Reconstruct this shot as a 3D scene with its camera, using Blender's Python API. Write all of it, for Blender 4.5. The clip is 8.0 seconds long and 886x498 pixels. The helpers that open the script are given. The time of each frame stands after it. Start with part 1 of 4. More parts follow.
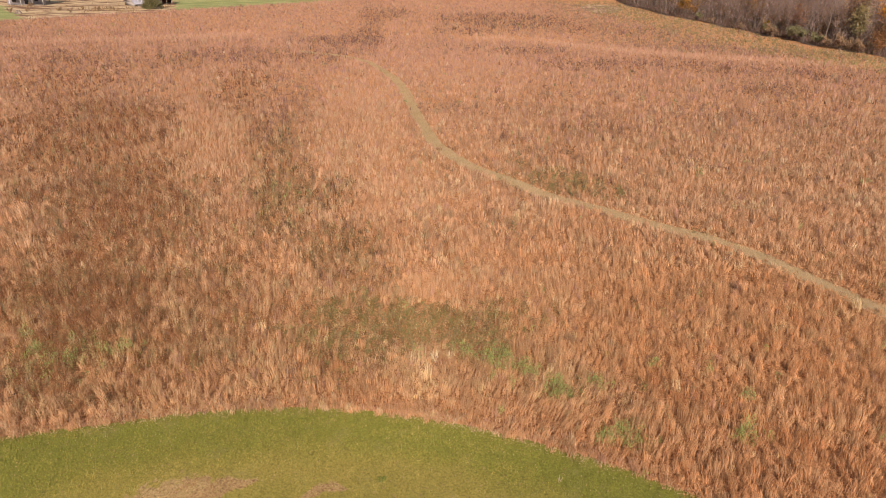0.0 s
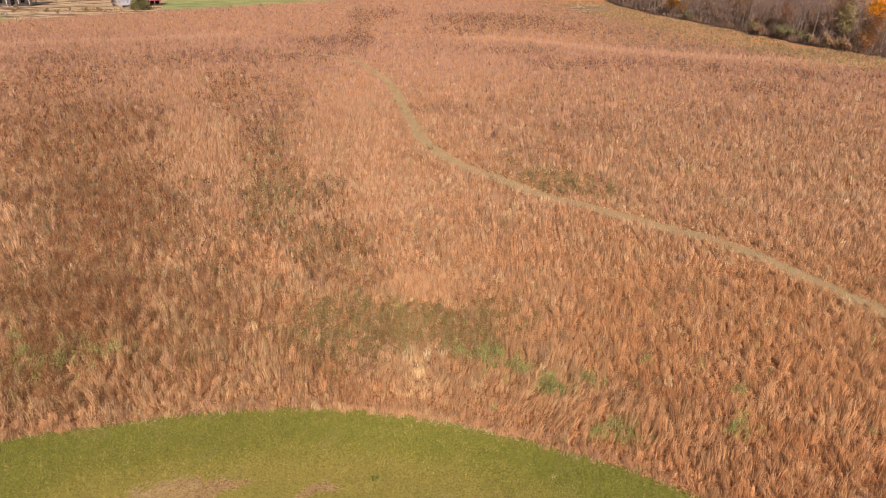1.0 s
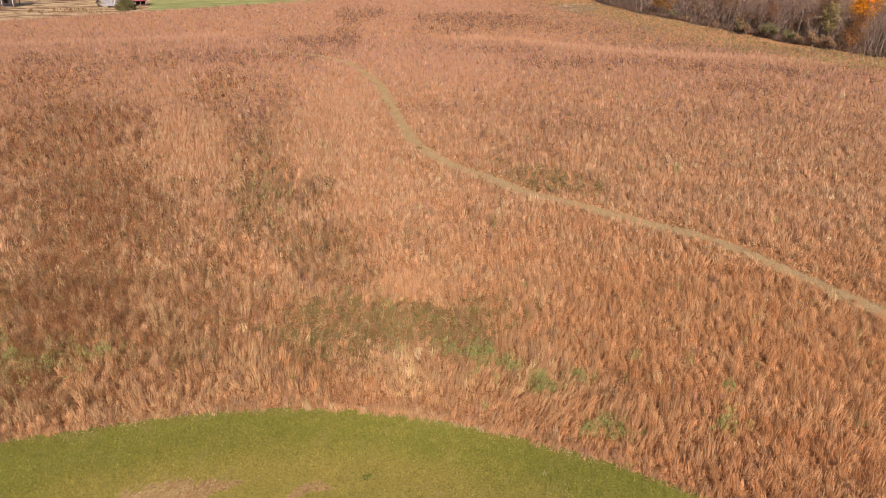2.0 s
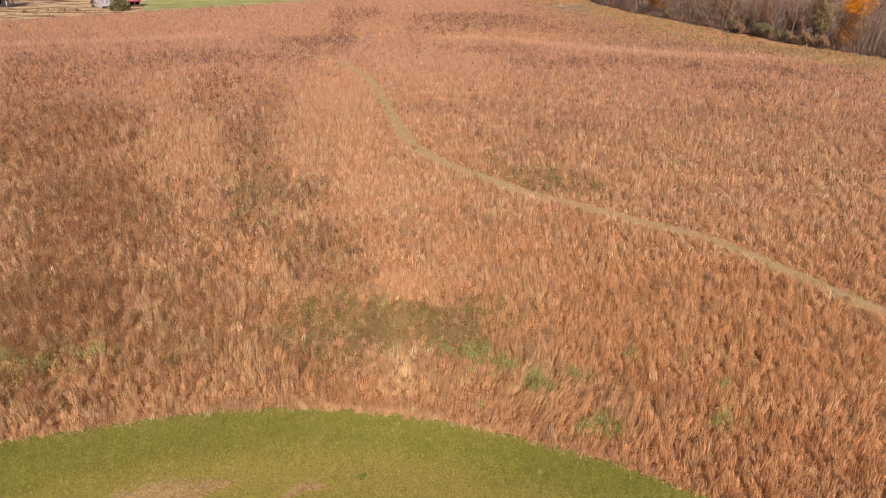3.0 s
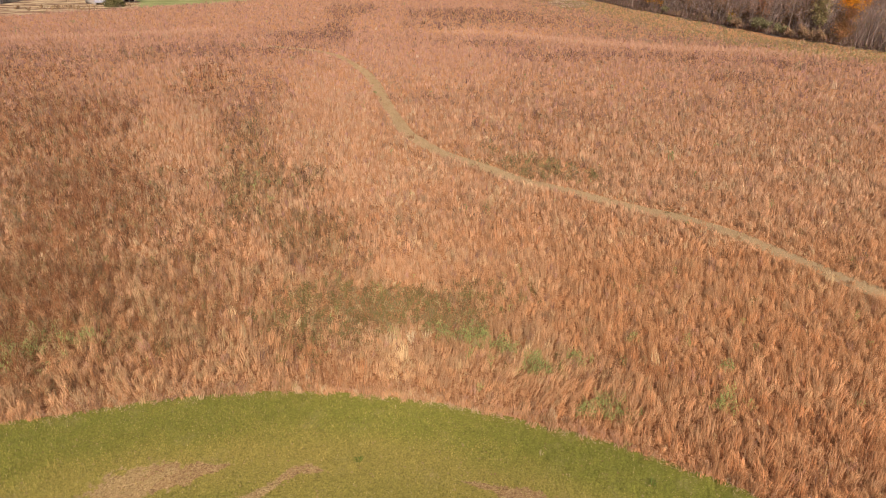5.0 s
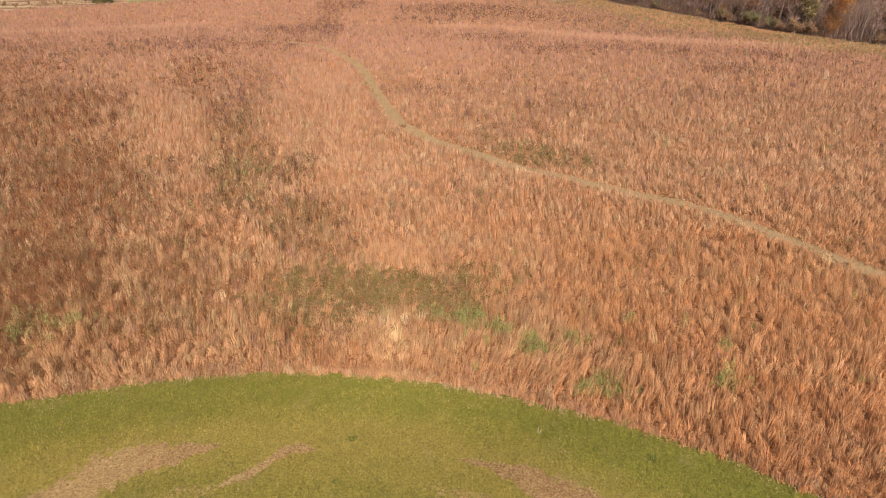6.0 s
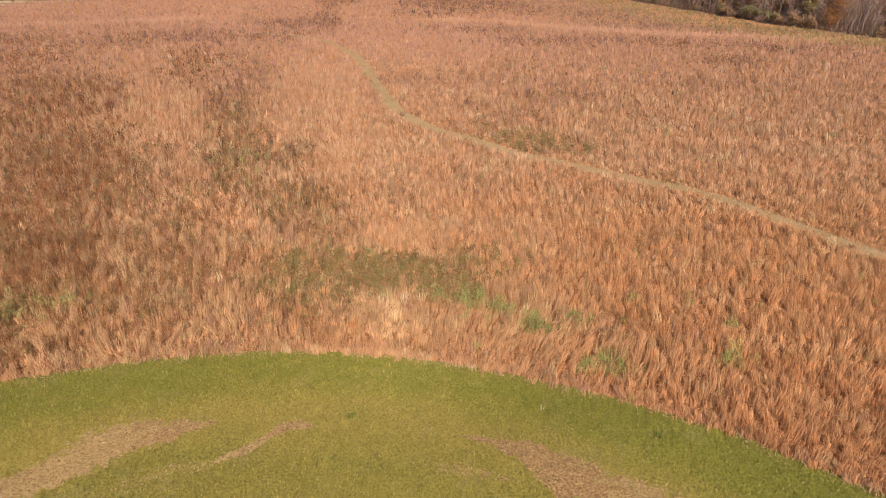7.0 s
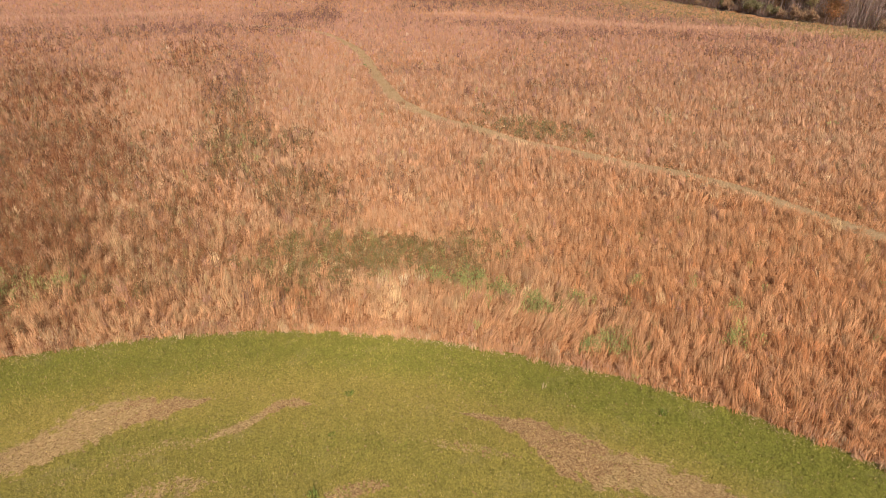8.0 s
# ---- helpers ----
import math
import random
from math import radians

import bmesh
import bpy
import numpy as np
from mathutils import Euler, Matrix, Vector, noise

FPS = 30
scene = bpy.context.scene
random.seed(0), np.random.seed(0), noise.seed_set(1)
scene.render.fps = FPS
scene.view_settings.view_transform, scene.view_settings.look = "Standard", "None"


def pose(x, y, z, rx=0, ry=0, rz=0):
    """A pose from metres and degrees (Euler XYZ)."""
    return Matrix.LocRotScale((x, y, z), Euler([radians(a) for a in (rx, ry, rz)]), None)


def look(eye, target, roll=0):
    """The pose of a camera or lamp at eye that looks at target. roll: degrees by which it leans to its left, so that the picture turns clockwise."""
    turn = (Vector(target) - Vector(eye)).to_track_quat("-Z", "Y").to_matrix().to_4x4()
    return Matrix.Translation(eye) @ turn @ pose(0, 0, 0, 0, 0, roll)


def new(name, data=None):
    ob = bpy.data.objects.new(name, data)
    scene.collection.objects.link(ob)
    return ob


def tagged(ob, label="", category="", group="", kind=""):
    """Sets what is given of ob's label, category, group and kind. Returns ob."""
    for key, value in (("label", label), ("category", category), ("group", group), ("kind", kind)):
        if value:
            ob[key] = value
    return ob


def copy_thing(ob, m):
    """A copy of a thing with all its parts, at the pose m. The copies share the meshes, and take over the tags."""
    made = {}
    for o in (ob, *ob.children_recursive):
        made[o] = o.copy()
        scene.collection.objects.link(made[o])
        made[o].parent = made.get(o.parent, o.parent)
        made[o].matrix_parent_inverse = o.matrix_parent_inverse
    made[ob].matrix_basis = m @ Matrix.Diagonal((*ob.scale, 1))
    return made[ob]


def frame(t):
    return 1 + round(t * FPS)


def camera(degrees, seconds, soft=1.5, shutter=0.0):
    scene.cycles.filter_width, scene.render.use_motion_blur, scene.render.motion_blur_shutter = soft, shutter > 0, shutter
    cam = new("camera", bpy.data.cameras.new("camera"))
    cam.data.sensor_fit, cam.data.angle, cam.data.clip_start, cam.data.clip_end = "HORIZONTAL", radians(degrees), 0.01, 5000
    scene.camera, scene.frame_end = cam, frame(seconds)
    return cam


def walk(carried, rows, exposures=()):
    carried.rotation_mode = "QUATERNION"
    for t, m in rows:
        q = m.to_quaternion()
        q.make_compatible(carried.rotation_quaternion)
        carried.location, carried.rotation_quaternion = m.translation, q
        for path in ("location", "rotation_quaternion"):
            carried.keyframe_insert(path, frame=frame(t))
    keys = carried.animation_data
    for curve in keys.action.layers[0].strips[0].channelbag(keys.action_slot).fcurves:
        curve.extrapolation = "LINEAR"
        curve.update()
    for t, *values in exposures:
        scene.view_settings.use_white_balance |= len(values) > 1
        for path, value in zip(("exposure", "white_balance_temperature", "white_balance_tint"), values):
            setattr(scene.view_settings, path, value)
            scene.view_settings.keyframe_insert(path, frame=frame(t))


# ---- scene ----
# ---- camera: a drone that hovers, pans a little and sinks ----
cam = camera(66.63, 8.0, soft=0.65)
ROWS = [
    (0.0, 0.000, 0.000, 17.001, 0.000, -27.03, 3.007),
    (0.5, -0.004, 0.006, 16.951, -0.222, -26.99, 2.974),
    (1.0, -0.016, -0.002, 16.918, -0.823, -26.96, 2.965),
    (1.5, -0.025, -0.032, 16.905, -1.488, -26.93, 2.951),
    (1.7, -0.025, -0.042, 16.900, -1.649, -26.94, 2.950),
    (2.8, 0.008, -0.055, 16.866, -2.115, -26.93, 2.925),
    (3.0, 0.014, -0.053, 16.838, -2.188, -26.90, 2.912),
    (3.5, 0.017, -0.030, 16.747, -2.329, -26.90, 2.912),
    (4.0, 0.020, 0.004, 16.561, -2.411, -26.90, 2.908),
    (4.2, 0.021, 0.024, 16.473, -2.430, -26.92, 2.910),
    (5.3, 0.016, 0.152, 15.689, -2.640, -26.96, 2.895),
    (5.5, 0.014, 0.170, 15.508, -2.795, -26.97, 2.872),
    (6.0, -0.005, 0.194, 15.032, -3.241, -27.02, 2.861),
    (6.5, -0.020, 0.216, 14.565, -3.319, -27.06, 2.857),
    (7.0, -0.022, 0.249, 14.122, -3.355, -27.12, 2.855),
    (7.5, -0.008, 0.284, 13.698, -3.379, -27.18, 2.848),
    (8.0, 0.030, 0.320, 13.281, -3.345, -27.24, 2.845),
]
walk(cam, [(t, pose(x, y, z, 90 + pitch, 0, yaw) @ pose(0, 0, 0, 0, 0, roll)) for t, x, y, z, yaw, pitch, roll in ROWS],
     exposures=[(0.0, 0.235), (8.0, 0.235)])

# ---- sky and sun: clear autumn noon, the sun behind the camera ----
SUN_ELEV, SUN_AZ = 34.0, 178.3
world = bpy.data.worlds.new("sky")
scene.world = world
world.use_nodes = True
wn = world.node_tree
sky = wn.nodes.new("ShaderNodeTexSky")
sky.sky_type, sky.sun_disc = "NISHITA", False
sky.air_density, sky.dust_density, sky.ozone_density = 1.0, 4.0, 0.2
sky.sun_elevation, sky.sun_rotation = radians(SUN_ELEV), radians(SUN_AZ)
wn.links.new(sky.outputs["Color"], wn.nodes["Background"].inputs["Color"])
wn.nodes["Background"].inputs["Strength"].default_value = 0.092
sun_dir = Vector((math.sin(radians(SUN_AZ)) * math.cos(radians(SUN_ELEV)), math.cos(radians(SUN_AZ)) * math.cos(radians(SUN_ELEV)), math.sin(radians(SUN_ELEV))))
sun = new("sun", bpy.data.lights.new("sun", "SUN"))
sun.data.energy, sun.data.angle, sun.data.color = 4.8, radians(0.55), (1.0, 0.895, 0.76)
sun.matrix_world = look(sun_dir * 100, (0, 0, 0))

# ---- the lie of the land ----
rng = np.random.default_rng(7)
CX, CY = -3.0, 0.0            # middle of the round mown lawn
EDGE = np.array([(-180, 20.0), (-60, 20.6), (-45, 21.0), (-36, 20.99), (-32, 20.64), (-27.4, 20.22), (-22.4, 20.02), (-17, 19.83), (-11.3, 19.67), (-5.5, 19.59),
                 (0.6, 19.44), (6.9, 19.26), (13, 19.16), (19.3, 19.14), (25, 19.27), (31, 19.36), (36, 19.39), (40, 19.53), (44, 19.6), (48, 19.74), (52, 19.86), (60, 20.09), (180, 20.0)])
PATH = [(36, 6), (28.5, 18.5), (25.0, 24.4), (22.4, 29.0), (20.9, 31.9), (19.1, 34.8), (16.8, 37.7), (13.9, 39.9), (10.7, 42.2), (7.1, 44.7), (5.3, 46.7), (3.3, 49.5), (1.1, 52.8), (-0.9, 57.5),
        (-1.9, 61.8), (-3.3, 68.7), (-5.1, 79.0), (-6.8, 87.6), (-9.9, 96.9), (-12.7, 103.7), (-17.5, 109.5), (-26, 114)]


def smooth(a, b, v):
    v = np.clip((v - a) / (b - a), 0, 1)
    return v * v * (3 - 2 * v)


def edge_gap(x, y):
    """Metres from the lawn's edge, plus outside it, in the tall grass."""
    th = np.degrees(np.arctan2(x - CX, y - CY))
    wob = 0.035 * np.sin(th * 1.9) + 0.05 * np.sin(th * 5.3 + 1)
    return np.hypot(x - CX, y - CY) - np.interp(th, EDGE[:, 0], EDGE[:, 1]) - wob


def spline(points, step=0.6):
    p = np.array(points, float)
    p = np.vstack([2 * p[0] - p[1], p, 2 * p[-1] - p[-2]])
    out = []
    for a, b, c, d in zip(p, p[1:], p[2:], p[3:]):
        n = max(2, int(np.linalg.norm(c - b) / step))
        for u in np.linspace(0, 1, n, endpoint=False):
            out.append(0.5 * (2 * b + (c - a) * u + (2 * a - 5 * b + 4 * c - d) * u * u + (3 * b - a - 3 * c + d) * u ** 3))
    return np.array(out)


TRAIL = spline(PATH)


def trail_gap(x, y):
    """Metres from the middle of the mown path."""
    x, y = np.atleast_1d(x).astype(float), np.atleast_1d(y).astype(float)
    best = np.full(x.shape, 1e9)
    near = np.where((x > -30) & (x < 40) & (y > 5) & (y < 116))[0]
    for i in range(0, len(near), 20000):
        k = near[i:i + 20000]
        best[k] = np.sqrt(((x[k, None] - TRAIL[None, :, 0]) ** 2 + (y[k, None] - TRAIL[None, :, 1]) ** 2).min(1))
    return best


def beyond(x, y):
    """Metres past the far edge of the prairie, on the side of the farm."""
    ax, ay, bx, by = -97.5, 146.0, -51.0, 212.0
    ln = math.hypot(bx - ax, by - ay)
    return (-(by - ay) * (x - ax) + (bx - ax) * (y - ay)) / ln


def wood_line(y):
    """x of the wood's edge at that y."""
    return np.interp(y, [0, 90, 114, 127, 140.6, 159, 193, 204, 240, 300, 420], [110, 95, 83, 77.5, 73.2, 69.5, 63.7, 60.6, 57.5, 54, 40])


def waves(x, y, scale, seed=0):
    """A cheap smooth noise of about -1 to 1."""
    r = np.random.default_rng(100 + seed)
    v = 0
    for k in range(7):
        a, f, p = r.uniform(0, 6.283), r.uniform(0.6, 1.8) / scale, r.uniform(0, 6.283)
        v = v + np.sin((x * math.cos(a) + y * math.sin(a)) * f * 6.283 + p + 1.3 * np.sin((x * math.sin(a) - y * math.cos(a)) * f * 3.1 + 2 * p))
    return v / 3.4


def tufts(x, y, size, seed):
    """A random value of 0 to 1 for each uneven cell of about that size."""
    r = np.random.default_rng(300 + seed)
    table, v = r.random(4096), 0
    for a in (0.4, 1.9):
        u = (x * math.cos(a) + y * math.sin(a)) / size + 0.35 * waves(x, y, size * 2.3, seed + 1)
        w = (y * math.cos(a) - x * math.sin(a)) / (size * 1.2) + 0.35 * waves(x, y, size * 2.1, seed + 2)
        v = v + table[(np.floor(u).astype(np.int64) * 733 + np.floor(w).astype(np.int64) * 1931) % 4096]
    return v / 2


def height(x, y):
    x, y = np.asarray(x, float), np.asarray(y, float)
    yy = np.where(y > 240, 240 + (y - 240) * 0.25, np.where(y < -20, -20 + (y + 20) * 0.1, y))
    xx = np.clip(x, -120, 120)
    z = 0.024 * xx - 0.052 * (yy - 25) - 0.10
    z = z - 0.40 * smooth(0, 7, edge_gap(x, y))
    z = z - 0.35 * np.exp(-((x + 17) / 9) ** 2 - ((y - 50) / 14) ** 2) + 0.3 * np.exp(-((x - 6) / 10) ** 2 - ((y - 46) / 10) ** 2)
    z = z - 2.6 * smooth(-4, 16, beyond(x, y)) * smooth(60, 30, x)
    far = smooth(300, 1500, np.hypot(x, y))
    z = z + far * (22 + 16 * np.sin(x / 410 + 1) * np.cos(y / 530))
    return z + 0.06 * waves(x, y, 9, 1)


# ---- materials ----
def material(name):
    m = bpy.data.materials.new(name)
    m.use_nodes = True
    t = m.node_tree
    return m, t, t.nodes["Principled BSDF"]


def node(t, kind, **sets):
    n = t.nodes.new(kind)
    for k, v in sets.items():
        n.inputs[k.replace("_", " ")].default_value = v
    return n


def ramp(t, fac, stops):
    r = t.nodes.new("ShaderNodeValToRGB")
    while len(r.color_ramp.elements) < len(stops):
        r.color_ramp.elements.new(0.5)
    for e, (p, c) in zip(r.color_ramp.elements, stops):
        e.position, e.color = p, (*c, 1)
    t.links.new(fac, r.inputs["Fac"])
    return r.outputs["Color"]


def mixed(t, fac, a, b, how="MIX"):
    m = t.nodes.new("ShaderNodeMix")
    m.data_type, m.blend_type = "RGBA", how
    for s, v in ((m.inputs[0], fac), (m.inputs[6], a), (m.inputs[7], b)):
        if isinstance(v, (int, float)):
            s.default_value = v
        elif isinstance(v, tuple):
            s.default_value = (*v, 1)
        else:
            t.links.new(v, s)
    return m.outputs[2]


def place(t):
    return t.nodes.new("ShaderNodeNewGeometry").outputs["Position"]


def grain(t, scale, detail=4, rough=0.6, vec=None):
    n = node(t, "ShaderNodeTexNoise", Scale=scale, Detail=detail, Roughness=rough)
    t.links.new(vec or place(t), n.inputs["Vector"])
    return n.outputs["Fac"]


def bump(t, b, fac, dist, strength=0.6):
    n = node(t, "ShaderNodeBump", Strength=strength, Distance=dist)
    t.links.new(fac, n.inputs["Height"])
    t.links.new(n.outputs["Normal"], b.inputs["Normal"])


def earthy(name, dark, mid, light, fine, coarse, rough=0.95, relief=0.03, ends=(0.3, 0.7)):
    """A mottled ground or bark: three tones, two scales."""
    m, t, b = material(name)
    f, c = grain(t, fine, 6, 0.7), grain(t, coarse, 3)
    col = ramp(t, f, [(ends[0], dark), (0.5, mid), (ends[1], light)])
    col = mixed(t, ramp(t, c, [(0.35, (0, 0, 0)), (0.65, (0.45, 0.45, 0.45))]), col, mid)
    t.links.new(col, b.inputs["Base Color"])
    b.inputs["Roughness"].default_value = rough
    b.inputs["Specular IOR Level"].default_value = 0.2
    bump(t, b, f, relief)
    return m


def leafy(name, through_share=0.2, rough=0.8, spec=0.15):
    """Blades and leaves: each plant's colour from its tint, light passing through a little."""
    m, t, b = material(name)
    at = t.nodes.new("ShaderNodeAttribute")
    at.attribute_name = "tint"
    isl = t.nodes.new("ShaderNodeNewGeometry").outputs["Random Per Island"]
    val = ramp(t, isl, [(0.0, (0.93, 0.93, 0.93)), (1.0, (1.07, 1.07, 1.07))])
    col = mixed(t, 1.0, at.outputs["Color"], val, "MULTIPLY")
    t.links.new(col, b.inputs["Base Color"])
    b.inputs["Roughness"].default_value = rough
    b.inputs["Specular IOR Level"].default_value = spec
    b.inputs["Diffuse Roughness"].default_value = 1.0
    tr = t.nodes.new("ShaderNodeBsdfTranslucent")
    t.links.new(col, tr.inputs["Color"])
    mx = t.nodes.new("ShaderNodeMixShader")
    mx.inputs[0].default_value = through_share
    out = t.nodes["Material Output"]
    t.links.new(b.outputs[0], mx.inputs[1])
    t.links.new(tr.outputs[0], mx.inputs[2])
    t.links.new(mx.outputs[0], out.inputs["Surface"])
    return m


M_FIELD = earthy("thatch_ground", (0.20, 0.085, 0.036), (0.45, 0.21, 0.092), (0.66, 0.36, 0.18), 9.0, 0.25, relief=0.15, ends=(0.40, 0.61))
M_BLADE = leafy("dry_grass", 0.37)
M_LEAF = leafy("leaves", 0.35)
M_TRAIL = earthy("mown_path", (0.25, 0.17, 0.086), (0.385, 0.265, 0.145), (0.49, 0.35, 0.205), 10.0, 0.6)
M_BARK = earthy("bark", (0.10, 0.068, 0.06), (0.21, 0.152, 0.132), (0.38, 0.30, 0.262), 7.0, 0.8)
M_LITTER = earthy("leaf_litter", (0.10, 0.066, 0.05), (0.20, 0.135, 0.10), (0.31, 0.215, 0.155), 5.0, 0.2)


def lawn_material():
    m, t, b = material("mown_lawn")
    pos = place(t)
    off = node(t, "ShaderNodeVectorMath")
    off.operation = "SUBTRACT"
    t.links.new(pos, off.inputs[0])
    off.inputs[1].default_value = (CX, CY, 0)
    flat = node(t, "ShaderNodeVectorMath")
    flat.operation = "MULTIPLY"
    t.links.new(off.outputs[0], flat.inputs[0])
    flat.inputs[1].default_value = (1, 1, 0)
    ln = node(t, "ShaderNodeVectorMath")
    ln.operation = "LENGTH"
    t.links.new(flat.outputs[0], ln.inputs[0])
    wob = node(t, "ShaderNodeMath")
    wob.operation = "MULTIPLY_ADD"
    t.links.new(grain(t, 0.35, 2), wob.inputs[0])
    wob.inputs[1].default_value = 2.4
    t.links.new(ln.outputs["Value"], wob.inputs[2])
    scaled = node(t, "ShaderNodeMapRange", From_Min=10.0, From_Max=22.0)
    t.links.new(wob.outputs[0], scaled.inputs["Value"])
    rings = ramp(t, scaled.outputs["Result"], [(0.0, (0.34, 0.26, 0.07)), (0.35, (0.28, 0.235, 0.052)), (0.52, (0.31, 0.25, 0.06)),
                                               (0.64, (0.34, 0.27, 0.067)), (0.74, (0.25, 0.235, 0.042)), (1.0, (0.21, 0.215, 0.038))])
    g = grain(t, 13, 6, 0.8)
    col = mixed(t, 1.0, rings, ramp(t, g, [(0.32, (0.38, 0.4, 0.35)), (0.5, (0.95, 0.95, 0.95)), (0.68, (1.5, 1.45, 1.5))]), "MULTIPLY")
    dry = ramp(t, grain(t, 1.1, 5, 0.7), [(0.55, (0, 0, 0)), (0.75, (0.55, 0.55, 0.55))])
    col = mixed(t, dry, col, (0.34, 0.27, 0.12))
    t.links.new(col, b.inputs["Base Color"])
    b.inputs["Roughness"].default_value = 0.9
    b.inputs["Specular IOR Level"].default_value = 0.2
    bump(t, b, g, 0.03, 0.8)
    return m


M_LAWN = lawn_material()


# ---- mesh helpers ----
def mesh_of(name, verts, faces, mats, tint=None, smooth_faces=False, normals=None):
    """A mesh from arrays: faces is a list of (n, k) index arrays."""
    me = bpy.data.meshes.new(name)
    verts = np.asarray(verts, np.float32)
    me.vertices.add(len(verts))
    me.vertices.foreach_set("co", verts.ravel())
    loops = np.concatenate([f.ravel() for f in faces]).astype(np.int32)
    sizes = np.concatenate([np.full(len(f), f.shape[1], np.int32) for f in faces])
    me.loops.add(len(loops))
    me.loops.foreach_set("vertex_index", loops)
    me.polygons.add(len(sizes))
    me.polygons.foreach_set("loop_start", (np.cumsum(sizes) - sizes).astype(np.int32))
    me.update(calc_edges=True)
    if smooth_faces:
        me.polygons.foreach_set("use_smooth", np.ones(len(sizes), bool))
    if tint is not None:
        at = me.color_attributes.new("tint", "FLOAT_COLOR", "POINT")
        at.data.foreach_set("color", np.column_stack([tint, np.ones(len(tint))]).astype(np.float32).ravel())
    for m in mats if isinstance(mats, (list, tuple)) else [mats]:
        me.materials.append(m)
    me.validate()
    if normals is not None:
        me.polygons.foreach_set("use_smooth", np.ones(len(me.polygons), bool))
        me.normals_split_custom_set_from_vertices(np.ascontiguousarray(normals, np.float32))
    return me


def part(name, me, parent, label=""):
    """Links a mesh (or a bmesh already turned into one) as a part under a thing or a part."""
    ob = new(name, me)
    ob.parent = parent
    return tagged(ob, label)


def sheet(name, xs, ys, mat, lift=0.0, keep=None):
    """A piece of ground that follows the land, over the grid xs by ys."""
    X, Y = np.meshgrid(xs, ys)
    v = np.column_stack([X.ravel(), Y.ravel(), (height(X, Y) + lift).ravel()])
    n, m = len(ys), len(xs)
    i = (np.arange(n - 1)[:, None] * m + np.arange(m - 1)[None]).ravel()
    f = np.column_stack([i, i + 1, i + m + 1, i + m])
    if keep is not None:
        c = v[f].mean(1)
        f = f[keep(c[:, 0], c[:, 1])]
        used = np.unique(f)
        back = np.zeros(len(v), int)
        back[used] = np.arange(len(used))
        v, f = v[used], back[f]
    return new(name, mesh_of(name, v, [f], mat, smooth_faces=True))


def blades(base, tall, lean, width, az, tint, curl=0.25, simple=False, kite=0.0, body=None):
    """Grass blades: base (n, 3), height, sideways lean of the tip (n, 2), width, azimuth of the width, colour.
    With body, the soft normal of each blade's sheaf, the normals come too."""
    n = len(base)
    w = np.column_stack([np.cos(az), np.sin(az), np.zeros(n)]) * (width / 2)[:, None]
    rise = np.column_stack([lean, tall])
    tip = base + rise
    if body is not None:
        w = np.where((np.cross(w, rise) @ np.array(sun_dir) < 0)[:, None], -w, w)
        body = body / np.linalg.norm(body, axis=1)[:, None]
    at = kite or 0.6
    mid = base + np.column_stack([lean * curl, tall * at])
    if simple:
        v, faces = np.stack([base - w, base + w, tip], 1), [[0, 1, 2]]
    elif kite:
        v, faces = np.stack([base, mid + w, tip, mid - w], 1), [[0, 1, 2, 3]]
    else:
        v, faces = np.stack([base - w * 0.5, base + w * 0.5, mid + w, mid - w, tip], 1), [[0, 1, 2, 3], [3, 2, 4]]
    q = v.shape[1]
    k = np.arange(n)[:, None] * q
    out = v.reshape(-1, 3), [k + np.array(f) for f in faces], np.repeat(tint, q, 0)
    return out if body is None else (*out, np.repeat(body, q, 0))


# ---- ground ----
def steps(*spans):
    out = [np.arange(a, b, s) for a, b, s in spans]
    return np.concatenate(out + [[spans[-1][1]]])


gx = steps((-2600, -600, 200), (-600, -140, 20), (-140, -40, 4), (-40, 40, 1.6), (40, 140, 4), (140, 600, 20), (600, 2600, 200))
gy = steps((-2600, -600, 200), (-600, -60, 20), (-60, -24, 4), (-24, 60, 1.6), (60, 280, 4), (280, 600, 20), (600, 2600, 200))
tagged(sheet("ground", gx, gy, M_FIELD, -0.03), "brown thatch and soil under a dry prairie reaching to the hills", "ground", kind="structure")

# lawn: a disc whose rim follows the edge of the tall grass
th = np.radians(np.arange(-180, 180, 2.0))
rad = np.concatenate([np.linspace(0.02, 9, 10), np.linspace(9.6, 19, 26)])
rim = np.array([np.interp(math.degrees(a), EDGE[:, 0], EDGE[:, 1]) for a in th])
lv = []
for k, r in enumerate(list(rad) + [None]):
    rr = np.full(len(th), r) if r is not None else rim + 0.15
    x, y = CX + rr * np.sin(th), CY + rr * np.cos(th)
    lv.append(np.column_stack([x, y, height(x, y) + 0.01]))
nth = len(th)
lf = []
for k in range(len(lv) - 1):
    i = np.arange(nth)
    j = (i + 1) % nth
    lf.append(np.column_stack([k * nth + i, k * nth + j, (k + 1) * nth + j, (k + 1) * nth + i]))
lawn = new("lawn", mesh_of("lawn", np.vstack(lv), lf, M_LAWN, smooth_faces=True))
tagged(lawn, "short mown olive-green lawn with drier yellowish rings", "lawn", kind="structure")

